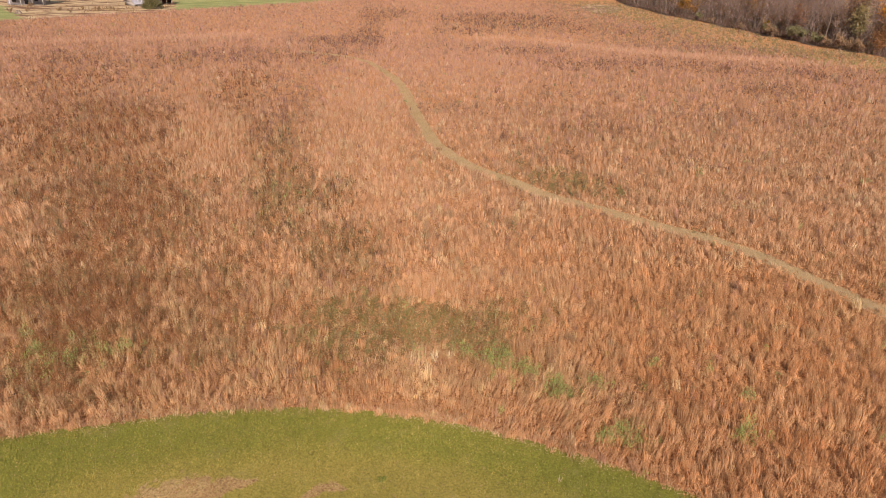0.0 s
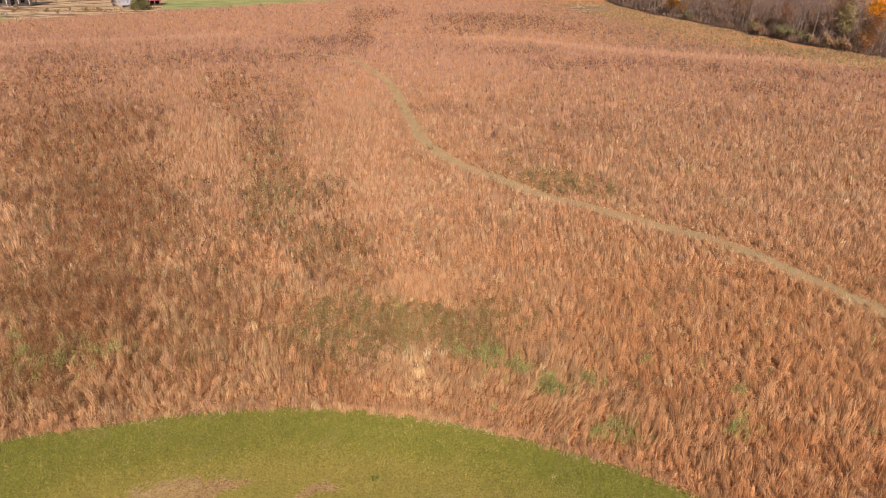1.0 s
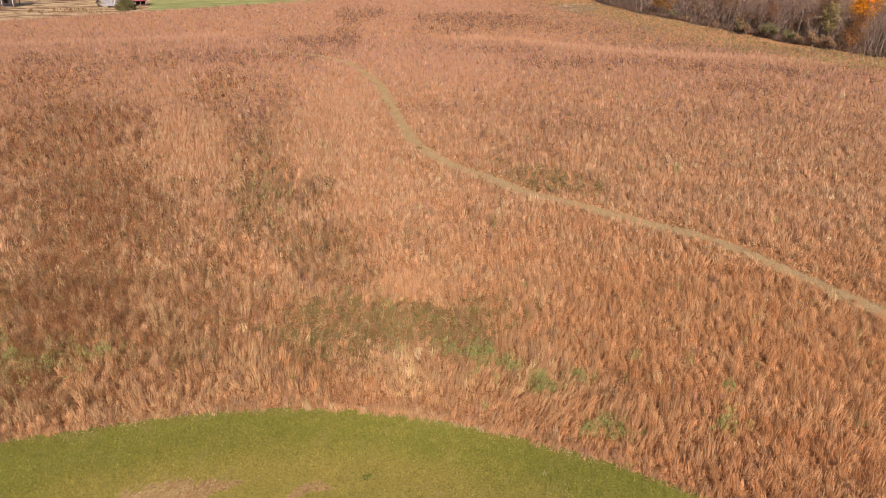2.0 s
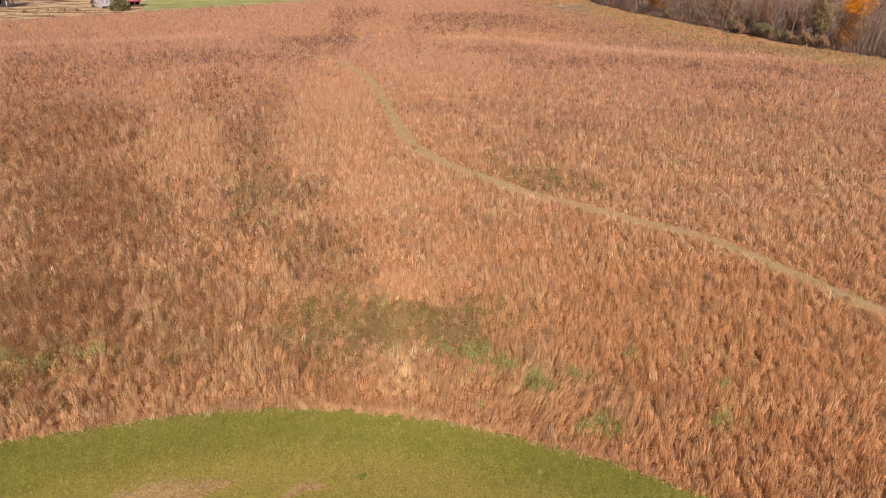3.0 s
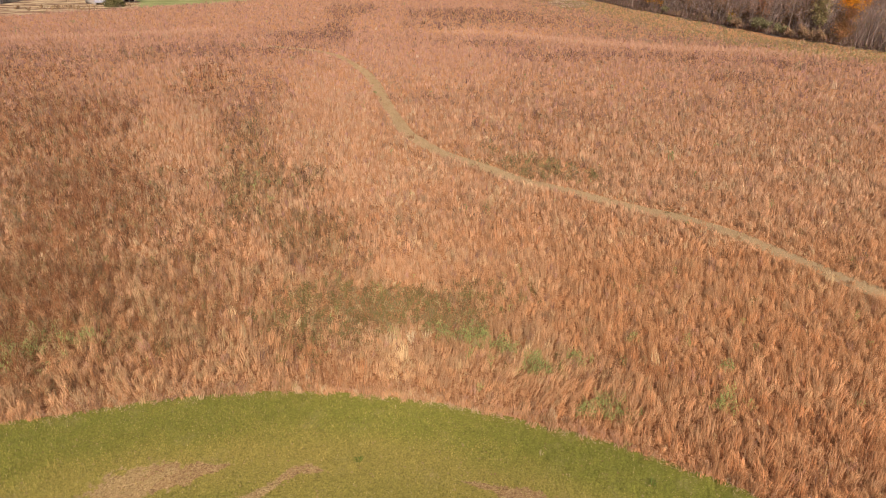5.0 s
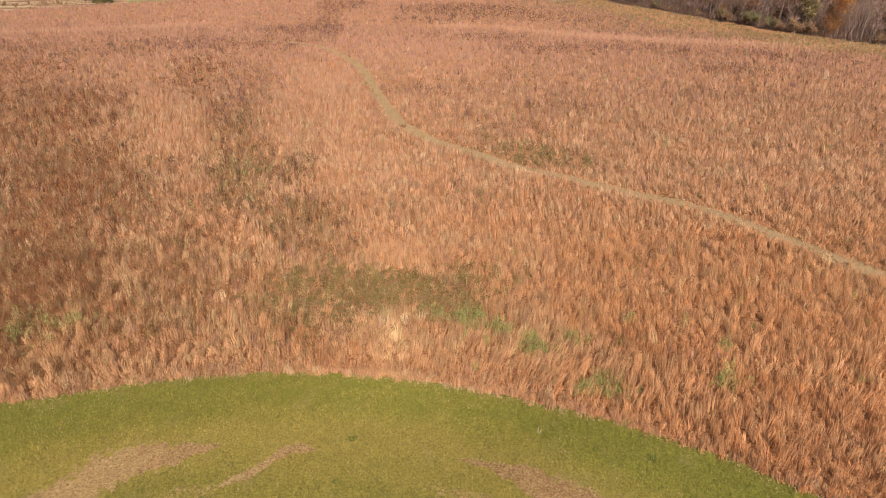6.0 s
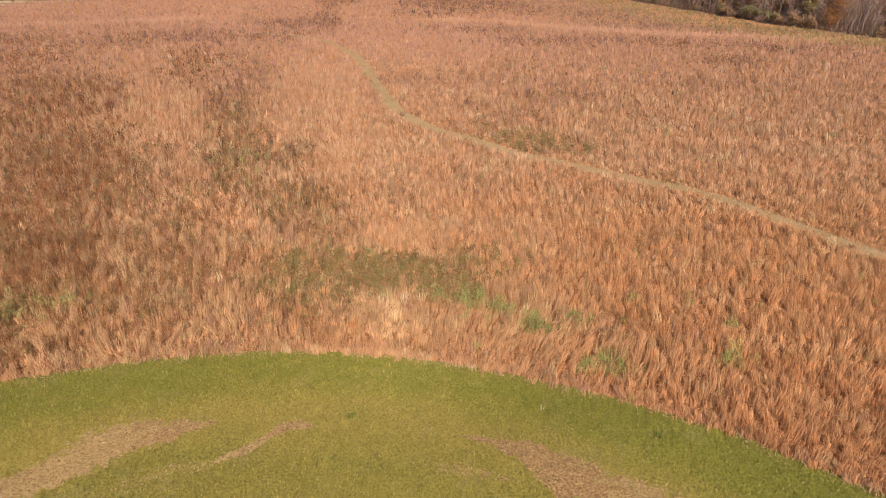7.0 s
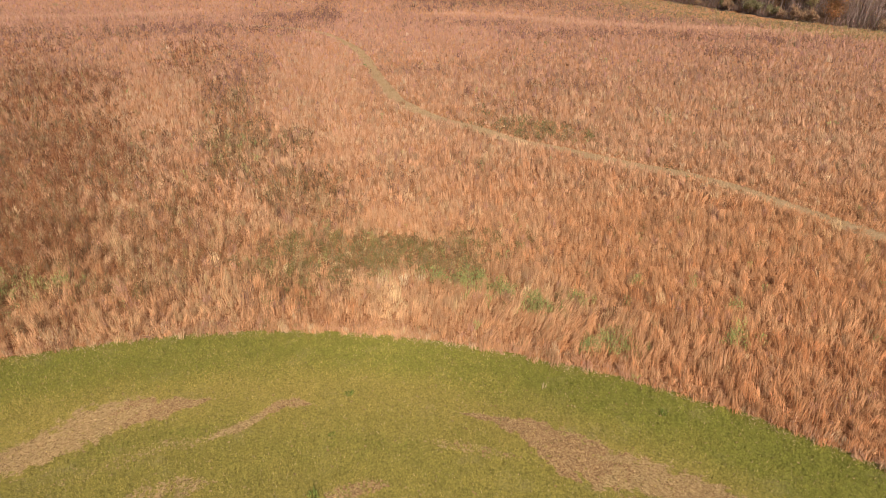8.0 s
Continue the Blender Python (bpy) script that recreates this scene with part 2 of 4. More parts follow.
# path: a strip along the trail
dv = np.gradient(TRAIL, axis=0)
nv = np.column_stack([-dv[:, 1], dv[:, 0]]) / np.linalg.norm(dv, axis=1)[:, None]
cols = []
for s in np.linspace(-0.66, 0.66, 5):
    q = TRAIL + nv * (s + 0.05 * np.sin(np.arange(len(TRAIL)) * 0.31 + s))[:, None]
    cols.append(np.column_stack([q, height(q[:, 0], q[:, 1]) + 0.015 + 0.02 * (1 - abs(s))]))
pv = np.stack(cols, 1).reshape(-1, 3)
i = (np.arange(len(TRAIL) - 1)[:, None] * 5 + np.arange(4)[None]).ravel()
tagged(new("path", mesh_of("path", pv, [np.column_stack([i, i + 1, i + 6, i + 5])], M_TRAIL, smooth_faces=True)),
       "narrow mown grass path winding through the tall prairie", "path", kind="structure")

# ---- prairie ----
RED, RUST, PINK = np.array((0.535, 0.282, 0.152)), np.array((0.495, 0.235, 0.118)), np.array((0.575, 0.325, 0.20))
STRAW, TAN = np.array((0.66, 0.47, 0.29)), np.array((0.54, 0.36, 0.20))
BROWN, OLIVE, GREY = np.array((0.215, 0.12, 0.064)), np.array((0.25, 0.172, 0.075)), np.array((0.33, 0.23, 0.125))
GREEN, MAUVE = np.array((0.33, 0.32, 0.125)), np.array((0.30, 0.16, 0.12))

# patches of weeds among the grass: middle, half sizes, turn (degrees), strength
HOLLOW_WEEDS = [(-32.8, 60.0, 6.1, 13.0, 26, 1.1), (-21.5, 41.5, 4.8, 12.4, 24, 1.05), (-17.6, 29.0, 4.0, 5.4, 26, 0.9), (-15.5, 22.5, 2.5, 3.5, 29, 0.8), (-30.4, 49.1, 3.0, 16.6, 29, 0.7), (-22.2, 49.7, 2.0, 7.5, 22, 0.8), (-46.0, 82.0, 7.0, 11.6, 27, 0.6), (-13.5, 33.0, 3.0, 6.0, 19, 0.5), (-10.0, 27.5, 4.0, 3.0, 15, 0.4), (-12.5, 22.8, 5.0, 3.0, 25, 0.45), (-25.5, 81.0, 3.8, 12.4, 16, 0.85),
                (-30.7, 65.7, 3.8, 5.2, 23, 0.6)]
RIBBON_WEEDS = [(-16.4, 61.5, 2.4, 9.7, 14, 1.0), (-11.9, 45.9, 2.7, 6.1, 13, 1.05), (-10.9, 39.1, 1.8, 2.6, 14, 0.95), (-8.1, 43.4, 1.9, 3.6, 10, 0.6), (-6.1, 35.5, 2.5, 3.3, 9, 0.85), (-8.9, 36.6, 2.0, 1.8, 12, 0.7), (-4.2, 31.2, 1.8, 2.1, 7, 0.55)]
EAST_WEEDS = [(20.0, 107.6, 6.4, 4.2, -10, 0.65), (37.7, 107.0, 10.4, 5.0, -18, 0.55), (41.9, 89.3, 4.9, 5.5, -23, 0.8), (55.2, 102.2, 10.1, 4.7, -26, 0.55), (15.1, 64.8, 2.9, 3.5, -11, 0.7), (7.5, 75.5, 3.8, 3.9, -5, 0.5), (0.5, 73.5, 3.1, 3.5, 0, 0.5), (12.1, 80.6, 3.4, 3.3, -7, 0.45),
              (27.9, 72.6, 3.8, 3.2, -19, 0.4), (36.5, 73.5, 3.9, 4.4, -24, 0.45), (9.2, 55.2, 2.5, 2.8, -8, 0.4), (5.7, 59.8, 2.1, 2.0, -4, 0.35), (22.5, 31.9, 1.6, 1.2, -29, 0.35), (10.0, 25.2, 1.0, 1.0, -16, 0.35), (4.4, 38.4, 2.1, 1.3, -5, 0.35), (-1.5, 37.5, 2.1, 1.8, 3, 0.3)]
FAR_WEEDS = [(-55.2, 97.4, 6.6, 6.7, 28, 0.5), (-42.0, 96.0, 8.9, 4.1, 22, 0.4), (-30.7, 106.0, 13.4, 7.1, 15, 0.5), (-18.0, 79.1, 2.6, 10.1, 12, 0.5), (-20.3, 175.7, 2.5, 21.2, 7, 1.2), (-16.5, 135.3, 2.4, 16.4, 7, 0.9), (-20.1, 127.0, 7.1, 6.6, 9, 0.6), (-17.5, 187.8, 6.0, 12.2, 5, 0.7),
             (13.1, 175.0, 15.8, 16.6, -4, 1.0), (2.8, 146.7, 7.3, 6.4, -1, 0.6), (26.7, 163.0, 12.4, 10.4, -9, 0.6), (39.0, 159.0, 9.7, 10.5, -13, 0.35), (49.4, 139.4, 9.9, 8.4, -18, 0.4), (8.4, 120.6, 9.0, 3.8, -3, 0.5), (36, 206, 11, 2.5, 0, 1.0)]
FORBS = [(-1.2, 26.5, 5.2, 1.9, 3, 1.15), (-4.3, 23.9, 2.2, 2.1, 9, 0.6), (-0.9, 24.4, 1.5, 1.3, 3, 0.8), (7.7, 47.3, 3.2, 2.5, -7, 1.1), (11.7, 45.9, 2.0, 1.8, -12, 0.8), (16.2, 39.3, 0.6, 0.7, -18, 0.9), (5.6, 51.9, 1.1, 1.7, -5, 0.5)]
GREENS = [(2.0, 23.8, 1.3, 0.5, 0, 0.8), (3.7, 22.8, 0.9, 0.4, 0, 0.8), (4.8, 21.2, 0.9, 0.5, 0, 0.7), (6.7, 18.6, 0.8, 0.6, 0, 0.7), (11.2, 18.9, 0.9, 0.5, 0, 0.4),
          (6.4, 22.0, 0.7, 0.4, 0, 0.5), (-16.2, 22.6, 3.4, 1.6, 10, 0.2), (-2, 25.4, 3, 1.2, 0, 0.07), (-12, 44, 2, 4, 15, 0.12)]
CLEAN = [(-22.4, 59.2, 3.3, 12.5, 19, 1.0), (-30.6, 81.3, 2.9, 10.2, 19, 0.7), (-15.6, 46.5, 1.4, 8.1, 17, 0.6), (-9.8, 76.2, 4.6, 25.9, 7, 1.0), (-4.4, 46.2, 2.4, 7.8, 5, 0.7), (1.4, 104.7, 9.2, 19.3, 0, 0.7), (-0.0, 30.0, 1.7, 1.9, 1, 0.8), (-62.1, 153.8, 29.4, 22.1, 21, 0.6)]
LODGED = [(4.3, 20.7, 3.3, 2.4, -8, 1.0), (0.1, 20.3, 2.4, 1.1, 1, 0.4)]


def cover(patches, x, y, soft=0.75):
    v = np.zeros_like(x)
    for cx, cy, a, b, turn, s in patches:
        c, d = math.cos(radians(turn)), math.sin(radians(turn))
        u, w = ((x - cx) * c + (y - cy) * d) / a, (-(x - cx) * d + (y - cy) * c) / b
        v = np.maximum(v, s * smooth(1 + soft, 1 - soft, np.hypot(u, w)))
    return v


def inside(x, y):
    """Where the prairie grows."""
    return (edge_gap(x, y) > 0) & (trail_gap(x, y) > np.interp(y, [30, 45, 60, 90], [0.40, 0.48, 0.55, 0.36])) & (beyond(x, y) < 0) & (x < wood_line(y) - 0.5)


def pick(n, *choices):
    """n colours drawn from (colour, share) pairs."""
    cols = np.array([c for c, _ in choices])
    p = np.array([s for _, s in choices], float)
    return cols[rng.choice(len(cols), n, p=p / p.sum())]


def stand(name, label, x0, x1, y0, y1, gap_m, count, tall, width, spread, facing, kite=0.0):
    """A stretch of prairie: tussocks about gap_m apart over the strip y0..y1, each a sheaf of many blades, joined into one mesh."""
    gx2, gy2 = np.meshgrid(np.arange(x0, x1, gap_m), np.arange(y0 - 1.6, y1 + 1.6, gap_m))
    n = gx2.size
    x, y = gx2.ravel() + rng.uniform(-0.55, 0.55, n) * gap_m, gy2.ravel() + rng.uniform(-0.55, 0.55, n) * gap_m
    k = (x > -0.70 * y - 4) & (x < 0.77 * y + 4) & inside(x, y) & (rng.random(n) < smooth(y0 - 1.6, y0 + 1.6, y) * smooth(y1 + 1.6, y1 - 1.6, y)) & (tufts(x, y, gap_m * 1.5, 81) > 0.15 * smooth(60, 40, y))
    x, y = x[k], y[k]
    if y0 < 20:
        # a closed rim of tussocks round the lawn
        a = np.radians(rng.uniform(-52, 60, 900))
        r = np.interp(np.degrees(a), EDGE[:, 0], EDGE[:, 1]) + rng.normal(0.24, 0.14, len(a))
        x, y = np.append(x, CX + r * np.sin(a)), np.append(y, CY + r * np.cos(a))
    n = len(x)
    wx, wy = x + (0.3 + 0.007 * y) * waves(x, y, 5, 51) + 0.45 * waves(x, y, 1.7, 53), y + (0.5 + 0.018 * y) * waves(x, y, 7, 52) + 0.8 * waves(x, y, 2.3, 54)
    hollow, ribbon = 1.15 * cover(HOLLOW_WEEDS, wx, wy, 0.6), 1.15 * cover(RIBBON_WEEDS, wx, wy, 0.5)
    weed = np.maximum(np.maximum(hollow, ribbon), np.maximum(cover(EAST_WEEDS, wx, wy, 0.6), 1.5 * cover(FAR_WEEDS, wx, wy, 0.6)))
    forb, green, clean = cover(FORBS, wx, wy, 0.5), cover(GREENS, x, y), cover(CLEAN, wx, wy, 0.6)
    mott = waves(x * 0.6, y, 8, 3) * 0.55 + waves(x, y, 2.2, 4) * 0.35
    fleck = waves(x, y, 1.3, 61) * 0.6 + waves(x, y, 0.5, 62) * 0.5
    weed = np.clip(weed * (1.02 + 0.40 * mott + 0.50 * fleck) + 0.34 * smooth(0.1, 1.1, mott) + 0.16 * smooth(0.3, 1.0, fleck), 0, 1) * (1 - 0.92 * clean)
    verge = smooth(27, 9, wood_line(y) - x) * smooth(90, 115, y)
    line = np.interp(x, [-80, -66, -52, -41, -20, 0, 10, 16, 30, 43.5, 57, 72, 82], [110, 118, 126, 133, 140, 139, 138.5, 137, 126, 120, 117, 116, 115])
    pale = np.exp(-((y - line) / 4.6) ** 2) * np.where(x > -15, smooth(-4, 8, x), 0.7 * smooth(-34, -44, x))
    weed *= 1 - np.clip(1.3 * pale, 0, 1)
    fallow = 0.72 * smooth(2, 8, y - line) * smooth(22, 40, x)
    # kinds: 0 grass, 1 dark weed, 2 forb, 3 green
    kind = np.where(rng.random(n) < weed * 0.96, 1, 0)
    kind = np.where(rng.random(n) < forb * 0.92, 2, kind)
    kind = np.where(rng.random(n) < green, 3, kind)
    kind = np.where(rng.random(n) < 0.004, 3, kind)
    shades = np.array([RUST, RED, RED * 0.6 + PINK * 0.4, PINK * 0.75 + TAN * 0.25, TAN * 0.7 + PINK * 0.3, STRAW * 0.5 + TAN * 0.5])
    tone = 2.15 + 0.9 * waves(x, y, 6, 13) + 0.5 * waves(x, y, 1.8, 14) + rng.normal(0, 0.8, n) + 0.35 * smooth(34, 50, y) - 0.8 * smooth(-2, 8, x) * smooth(44, 26, y)
    lodge = cover(LODGED, x, y)
    tone = tone + 1.1 * lodge
    base_col = np.column_stack([np.interp(tone, np.arange(6), shades[:, q]) for q in range(3)])
    base_col = np.where((rng.random(n) < 0.012)[:, None], STRAW, base_col)
    # dull tones grow with distance, painting in the shade of far gaps
    dull = (0.05 + smooth(36, 80, y) * 0.20) * (1 - 0.85 * clean)
    base_col = np.where((rng.random(n) < dull)[:, None], pick(n, (RUST * 0.78, 3), (MAUVE * 1.45, 3), (PINK * 0.7, 3)), base_col)
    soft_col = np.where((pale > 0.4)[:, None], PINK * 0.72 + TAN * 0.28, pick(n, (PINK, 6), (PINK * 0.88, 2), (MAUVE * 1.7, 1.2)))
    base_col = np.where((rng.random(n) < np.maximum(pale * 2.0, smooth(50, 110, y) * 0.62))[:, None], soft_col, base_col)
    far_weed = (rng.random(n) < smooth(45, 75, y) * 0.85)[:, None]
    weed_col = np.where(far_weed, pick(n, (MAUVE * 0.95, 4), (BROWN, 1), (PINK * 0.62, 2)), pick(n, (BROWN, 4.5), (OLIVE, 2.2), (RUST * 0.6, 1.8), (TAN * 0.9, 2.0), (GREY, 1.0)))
    stray = np.clip(np.maximum(hollow, ribbon), 0, 1)
    weed_col = np.where((rng.random(n) < 0.85 * (1 - stray) * smooth(110, 85, y))[:, None], pick(n, (RUST * 0.66, 3), (PINK * 0.64, 3), (MAUVE * 1.15, 2.5), (TAN * 0.8, 1.5)), weed_col)
    weed_col = np.where((rng.random(n) < 0.8 * np.clip(hollow, 0, 1) * (1 - np.clip(ribbon, 0, 1)))[:, None], pick(n, (BROWN * np.array((1.18, 0.90, 0.88)), 3.2), (RUST * np.array((0.54, 0.48, 0.45)), 4), (TAN * 0.78, 1.8), (PINK * 0.68, 1.6), (OLIVE, 0.4)), weed_col)
    col = np.where((kind == 1)[:, None], weed_col, base_col)
    col = np.where((kind == 2)[:, None], pick(n, (GREY * 0.92, 2.4), (np.array((0.235, 0.18, 0.075)), 5), (BROWN * 1.1, 1.6), (TAN, 0.9)), col)
    col = np.where((kind == 3)[:, None], pick(n, (GREEN, 3), (OLIVE, 1.0)), col)
    # pale line and clean patches are lighter grass; the near brightening is painted light
    pale_and_lit = 1 + 0.27 * pale + 0.07 * smooth(40, 24, y) * smooth(-16, -6, x) + 0.05 * clean
    # far pink-blue shift paints haze and variety; near ochre and red are grass hues
    haze_and_hue = np.array((1.035, 1.05, 1.07)) + smooth(45, 115, y)[:, None] * np.array((-0.01, -0.045, 0.07)) + (smooth(36, 22, y) * smooth(12, 2, x))[:, None] * np.array((-0.01, 0.0, -0.045)) + (smooth(42, 28, y) * smooth(2, 12, x))[:, None] * np.array((0.0, -0.035, -0.11))
    col = np.where((rng.random(n) < fallow)[:, None], pick(n, (MAUVE * 1.25, 3), (TAN * 0.72, 3), (OLIVE * 1.25, 2), (PINK * 0.7, 2)), col)
    col = np.where((rng.random(n) < verge * 0.92)[:, None], pick(n, (np.array((0.34, 0.27, 0.10)), 4), (OLIVE * 1.3, 2), (GREY * 1.2, 1.5), (TAN, 1)), col)
    # brightness falling off with distance is painted into the tint
    col = col * (1 + np.where(pale > 0.35, 0.10, np.interp(y, [24, 40, 70, 110], [0.26, 0.38, 0.30, 0.24]) * np.where(kind == 1, 1.35, 1 - 0.5 * clean)) * rng.uniform(-1, 1, n))[:, None] * np.interp(y, [18, 30, 50, 100, 150], [1.05, 0.93, 0.81, 0.71, 0.67])[:, None] * (np.array((0.98, 0.99, 1.015)) - smooth(48, 24, y)[:, None] * np.array((0.0, 0.0, 0.065))) * pale_and_lit[:, None] * haze_and_hue
    # near the lawn's rim the stalks are pale
    gap = edge_gap(x, y)
    col = np.where((rng.random(n) < 0.28 * smooth(0.8, 0.1, gap))[:, None], pick(n, (STRAW, 1), (PINK, 2)), col)
    big = np.exp(rng.normal(0, 0.28, n))
    h = tall * big * (1 + 0.16 * waves(x, y, 6, 5)) * np.choose(kind, [1, 0.92, 0.60, 0.78]) * np.where(gap < 0.9, 0.62 + 0.38 * smooth(0.1, 0.9, gap), 1.0) * (1 - 0.3 * verge)
    h *= 0.5 + 0.5 * smooth(0.4, 1.4, trail_gap(x, y))
    # neighbours lean alike, leftward on the right to fit the camera's view; patches lodge
    cl = np.column_stack([waves(x, y, 4, 8), waves(x, y, 4, 9)]) * 0.045 + rng.normal(0, 0.15, (n, 2)) + np.column_stack([-0.04 - 0.09 * smooth(2, 16, x), np.full(n, -0.02)]) + lodge[:, None] * np.array((0.24, -0.07))
    cl = cl - 0.30 * (smooth(0.6, 0.0, gap) * rng.random(n))[:, None] * np.column_stack([x - CX, y - CY]) / 20
    # blades of each tussock
    per = np.maximum(3, (count * big * rng.uniform(0.8, 1.2, n)).astype(int))
    c = np.repeat(np.arange(n), per)
    m = len(c)
    a, r = rng.uniform(0, 6.283, m), np.sqrt(rng.random(m))
    ray = np.column_stack([np.cos(a), np.sin(a)])
    off = ray * (r * spread * big[c])[:, None]
    bushy = np.choose(kind[c], [1.0, 1.6, 2.2, 2.2])
    hh = h[c] * rng.uniform(0.62, 1.05, m) * (1 - 0.34 * r)
    lean = (cl[c] + ray * (0.05 * r * bushy ** 2)[:, None] + rng.normal(0, 1, (m, 2)) * (0.075 * bushy)[:, None]) * hh[:, None]
    at = np.column_stack([x[c], y[c]]) + off
    base = np.column_stack([at, height(at[:, 0], at[:, 1]) - 0.04])
    wd = width * rng.uniform(0.6, 1.4, m) * np.choose(kind[c], [1.0, 1.2, 1.4, 1.5])
    # weeds carry short side sprigs along their stems
    sprig = rng.random(m) < np.choose(kind[c], [0.10, 0.62, 0.75, 0.7])
    up = rng.uniform(0.45, 0.95, m) * h[c]
    at = np.column_stack([x[c], y[c]]) + cl[c] * up[:, None] * 0.7 + off * 1.3
    base = np.where(sprig[:, None], np.column_stack([at, height(at[:, 0], at[:, 1]) - 0.04 + up]), base)
    ln = tall * rng.uniform(0.14, 0.30, m)
    lean = np.where(sprig[:, None], rng.normal(0, 0.45, (m, 2)) * ln[:, None], lean)
    hh = np.where(sprig, ln * rng.uniform(0.45, 1.0, m), hh)
    wd = np.where(sprig, wd * 1.35, wd)
    fair = (rng.random(m) < 0.16) & (kind[c] == 0)
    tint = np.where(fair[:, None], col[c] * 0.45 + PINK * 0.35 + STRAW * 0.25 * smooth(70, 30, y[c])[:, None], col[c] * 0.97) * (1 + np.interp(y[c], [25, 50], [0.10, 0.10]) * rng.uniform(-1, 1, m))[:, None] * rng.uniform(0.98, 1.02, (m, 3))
    # the sheaf is shaded as one soft body, with a little of each blade's own turn
    # shading normals also lean to the sun, which brightens the blades
    body = np.column_stack([ray * (0.55 * r)[:, None] + cl[c] * 0.5 + rng.normal(0, 0.2, (m, 2)), np.full(m, 0.75)]) + 0.25 * np.array(sun_dir)
    v, f, tt, nn = blades(base, hh, lean, wd, rng.normal(0, facing, m), tint, 0.3, not kite, kite, body)
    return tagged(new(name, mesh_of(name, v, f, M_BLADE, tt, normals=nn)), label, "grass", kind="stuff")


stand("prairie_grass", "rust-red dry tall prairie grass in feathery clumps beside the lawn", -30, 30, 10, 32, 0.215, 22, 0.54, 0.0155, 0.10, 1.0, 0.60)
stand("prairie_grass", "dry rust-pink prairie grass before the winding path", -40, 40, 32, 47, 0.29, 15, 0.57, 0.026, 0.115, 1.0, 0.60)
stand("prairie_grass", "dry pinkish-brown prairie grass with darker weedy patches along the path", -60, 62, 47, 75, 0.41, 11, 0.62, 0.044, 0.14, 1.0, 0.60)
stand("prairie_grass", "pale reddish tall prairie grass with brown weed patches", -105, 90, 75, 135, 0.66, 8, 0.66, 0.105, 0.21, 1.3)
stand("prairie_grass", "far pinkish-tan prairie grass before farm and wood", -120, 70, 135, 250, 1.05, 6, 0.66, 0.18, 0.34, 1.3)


def outskirts():
    """The same grass round the rest of the lawn, out of the camera's way."""
    n = 90000
    a, r = rng.uniform(-180, 180, n), np.sqrt(rng.uniform(19.5 ** 2, 36 ** 2, n))
    x, y = CX + r * np.sin(np.radians(a)), CY + r * np.cos(np.radians(a))
    k = (edge_gap(x, y) > 0) & ~((y > 8) & (x > -0.70 * y - 4) & (x < 0.77 * y + 4))
    x, y = x[k], y[k]
    n = len(x)
    col = pick(n, (RED, 3), (PINK, 2), (TAN, 2), (BROWN, 1)) * rng.uniform(0.75, 1.2, (n, 1))
    h = rng.uniform(0.5, 0.95, n)
    v, f, tt = blades(np.column_stack([x, y, height(x, y) - 0.03]), h, rng.normal(0, 0.12, (n, 2)), rng.uniform(0.04, 0.09, n), rng.uniform(0, 3.14, n), col, simple=True)
    tagged(new("prairie_grass", mesh_of("prairie_grass", v, f, M_BLADE, tt)), "rust-coloured dry prairie grass behind the round lawn", "grass", kind="stuff")


outskirts()


# ---- lawn details ----
# streaks of dead cut grass round the lawn: strength, then angle (degrees), radius and half width along each
STREAKS = [(1.0, (-46, 13.9, 0.5), (-40, 14.2, 0.55), (-34, 14.7, 0.6), (-28, 15.0, 0.58), (-25, 15.15, 0.6), (-22.7, 15.4, 0.78), (-20.7, 15.7, 0.88), (-17.2, 15.86, 0.69), (-14, 15.8, 0.52), (-11, 15.85, 0.2), (-9, 15.95, 0.03)),
           (0.95, (-8.6, 14.2, 0.03), (-7.5, 14.38, 0.15), (-5.8, 14.56, 0.19), (-3.9, 14.9, 0.2), (-2.7, 15.35, 0.25), (-0.6, 15.6, 0.22), (1.5, 15.5, 0.03)),
           (1.0, (17, 15.7, 0.03), (20.3, 15.7, 0.14), (22.4, 15.65, 0.32), (24.3, 15.68, 0.44), (26.4, 15.5, 0.6), (28.9, 15.2, 0.84), (33, 15.3, 0.84), (38, 15.6, 0.65), (42.5, 15.9, 0.5), (50, 16.1, 0.4), (58, 16.2, 0.2)),
           (0.27, (-25, 13.5, 0.03), (-19.5, 13.75, 0.24), (-13, 14.17, 0.25), (-9, 14.2, 0.2), (-7, 14.4, 0.03)),
           (0.52, (-16.5, 12.5, 0.03), (-14.7, 12.6, 0.3), (-9.4, 12.6, 0.3), (-7.5, 12.6, 0.03)),
           (0.60, (5.5, 12.1, 0.03), (7.7, 12.2, 0.3), (10, 12.45, 0.3), (12.5, 12.6, 0.03)),
           (0.38, (14.5, 14.3, 0.03), (17, 14.33, 0.2), (21, 14.35, 0.2), (25, 14.5, 0.03))]


def round_lawn(x, y):
    """Angle and radius about the middle of the lawn."""
    return np.degrees(np.arctan2(x - CX, y - CY)), np.hypot(x - CX, y - CY)


def dead(x, y):
    """How dead the lawn is at a place, 0 to 1."""
    thd, r = round_lawn(x, y)
    n = waves(x, y, 0.9, 21) * 0.22 + waves(x, y, 0.3, 22) * 0.2
    v = np.zeros_like(x)
    for s, *line in STREAKS:
        a, rc, hw = np.array(line).T
        d = np.abs(r - np.interp(thd, a, rc)) / np.interp(thd, a, hw, 0.001, 0.001) + n
        v = np.maximum(v, s * smooth(1.15, 0.7, d))
    return v


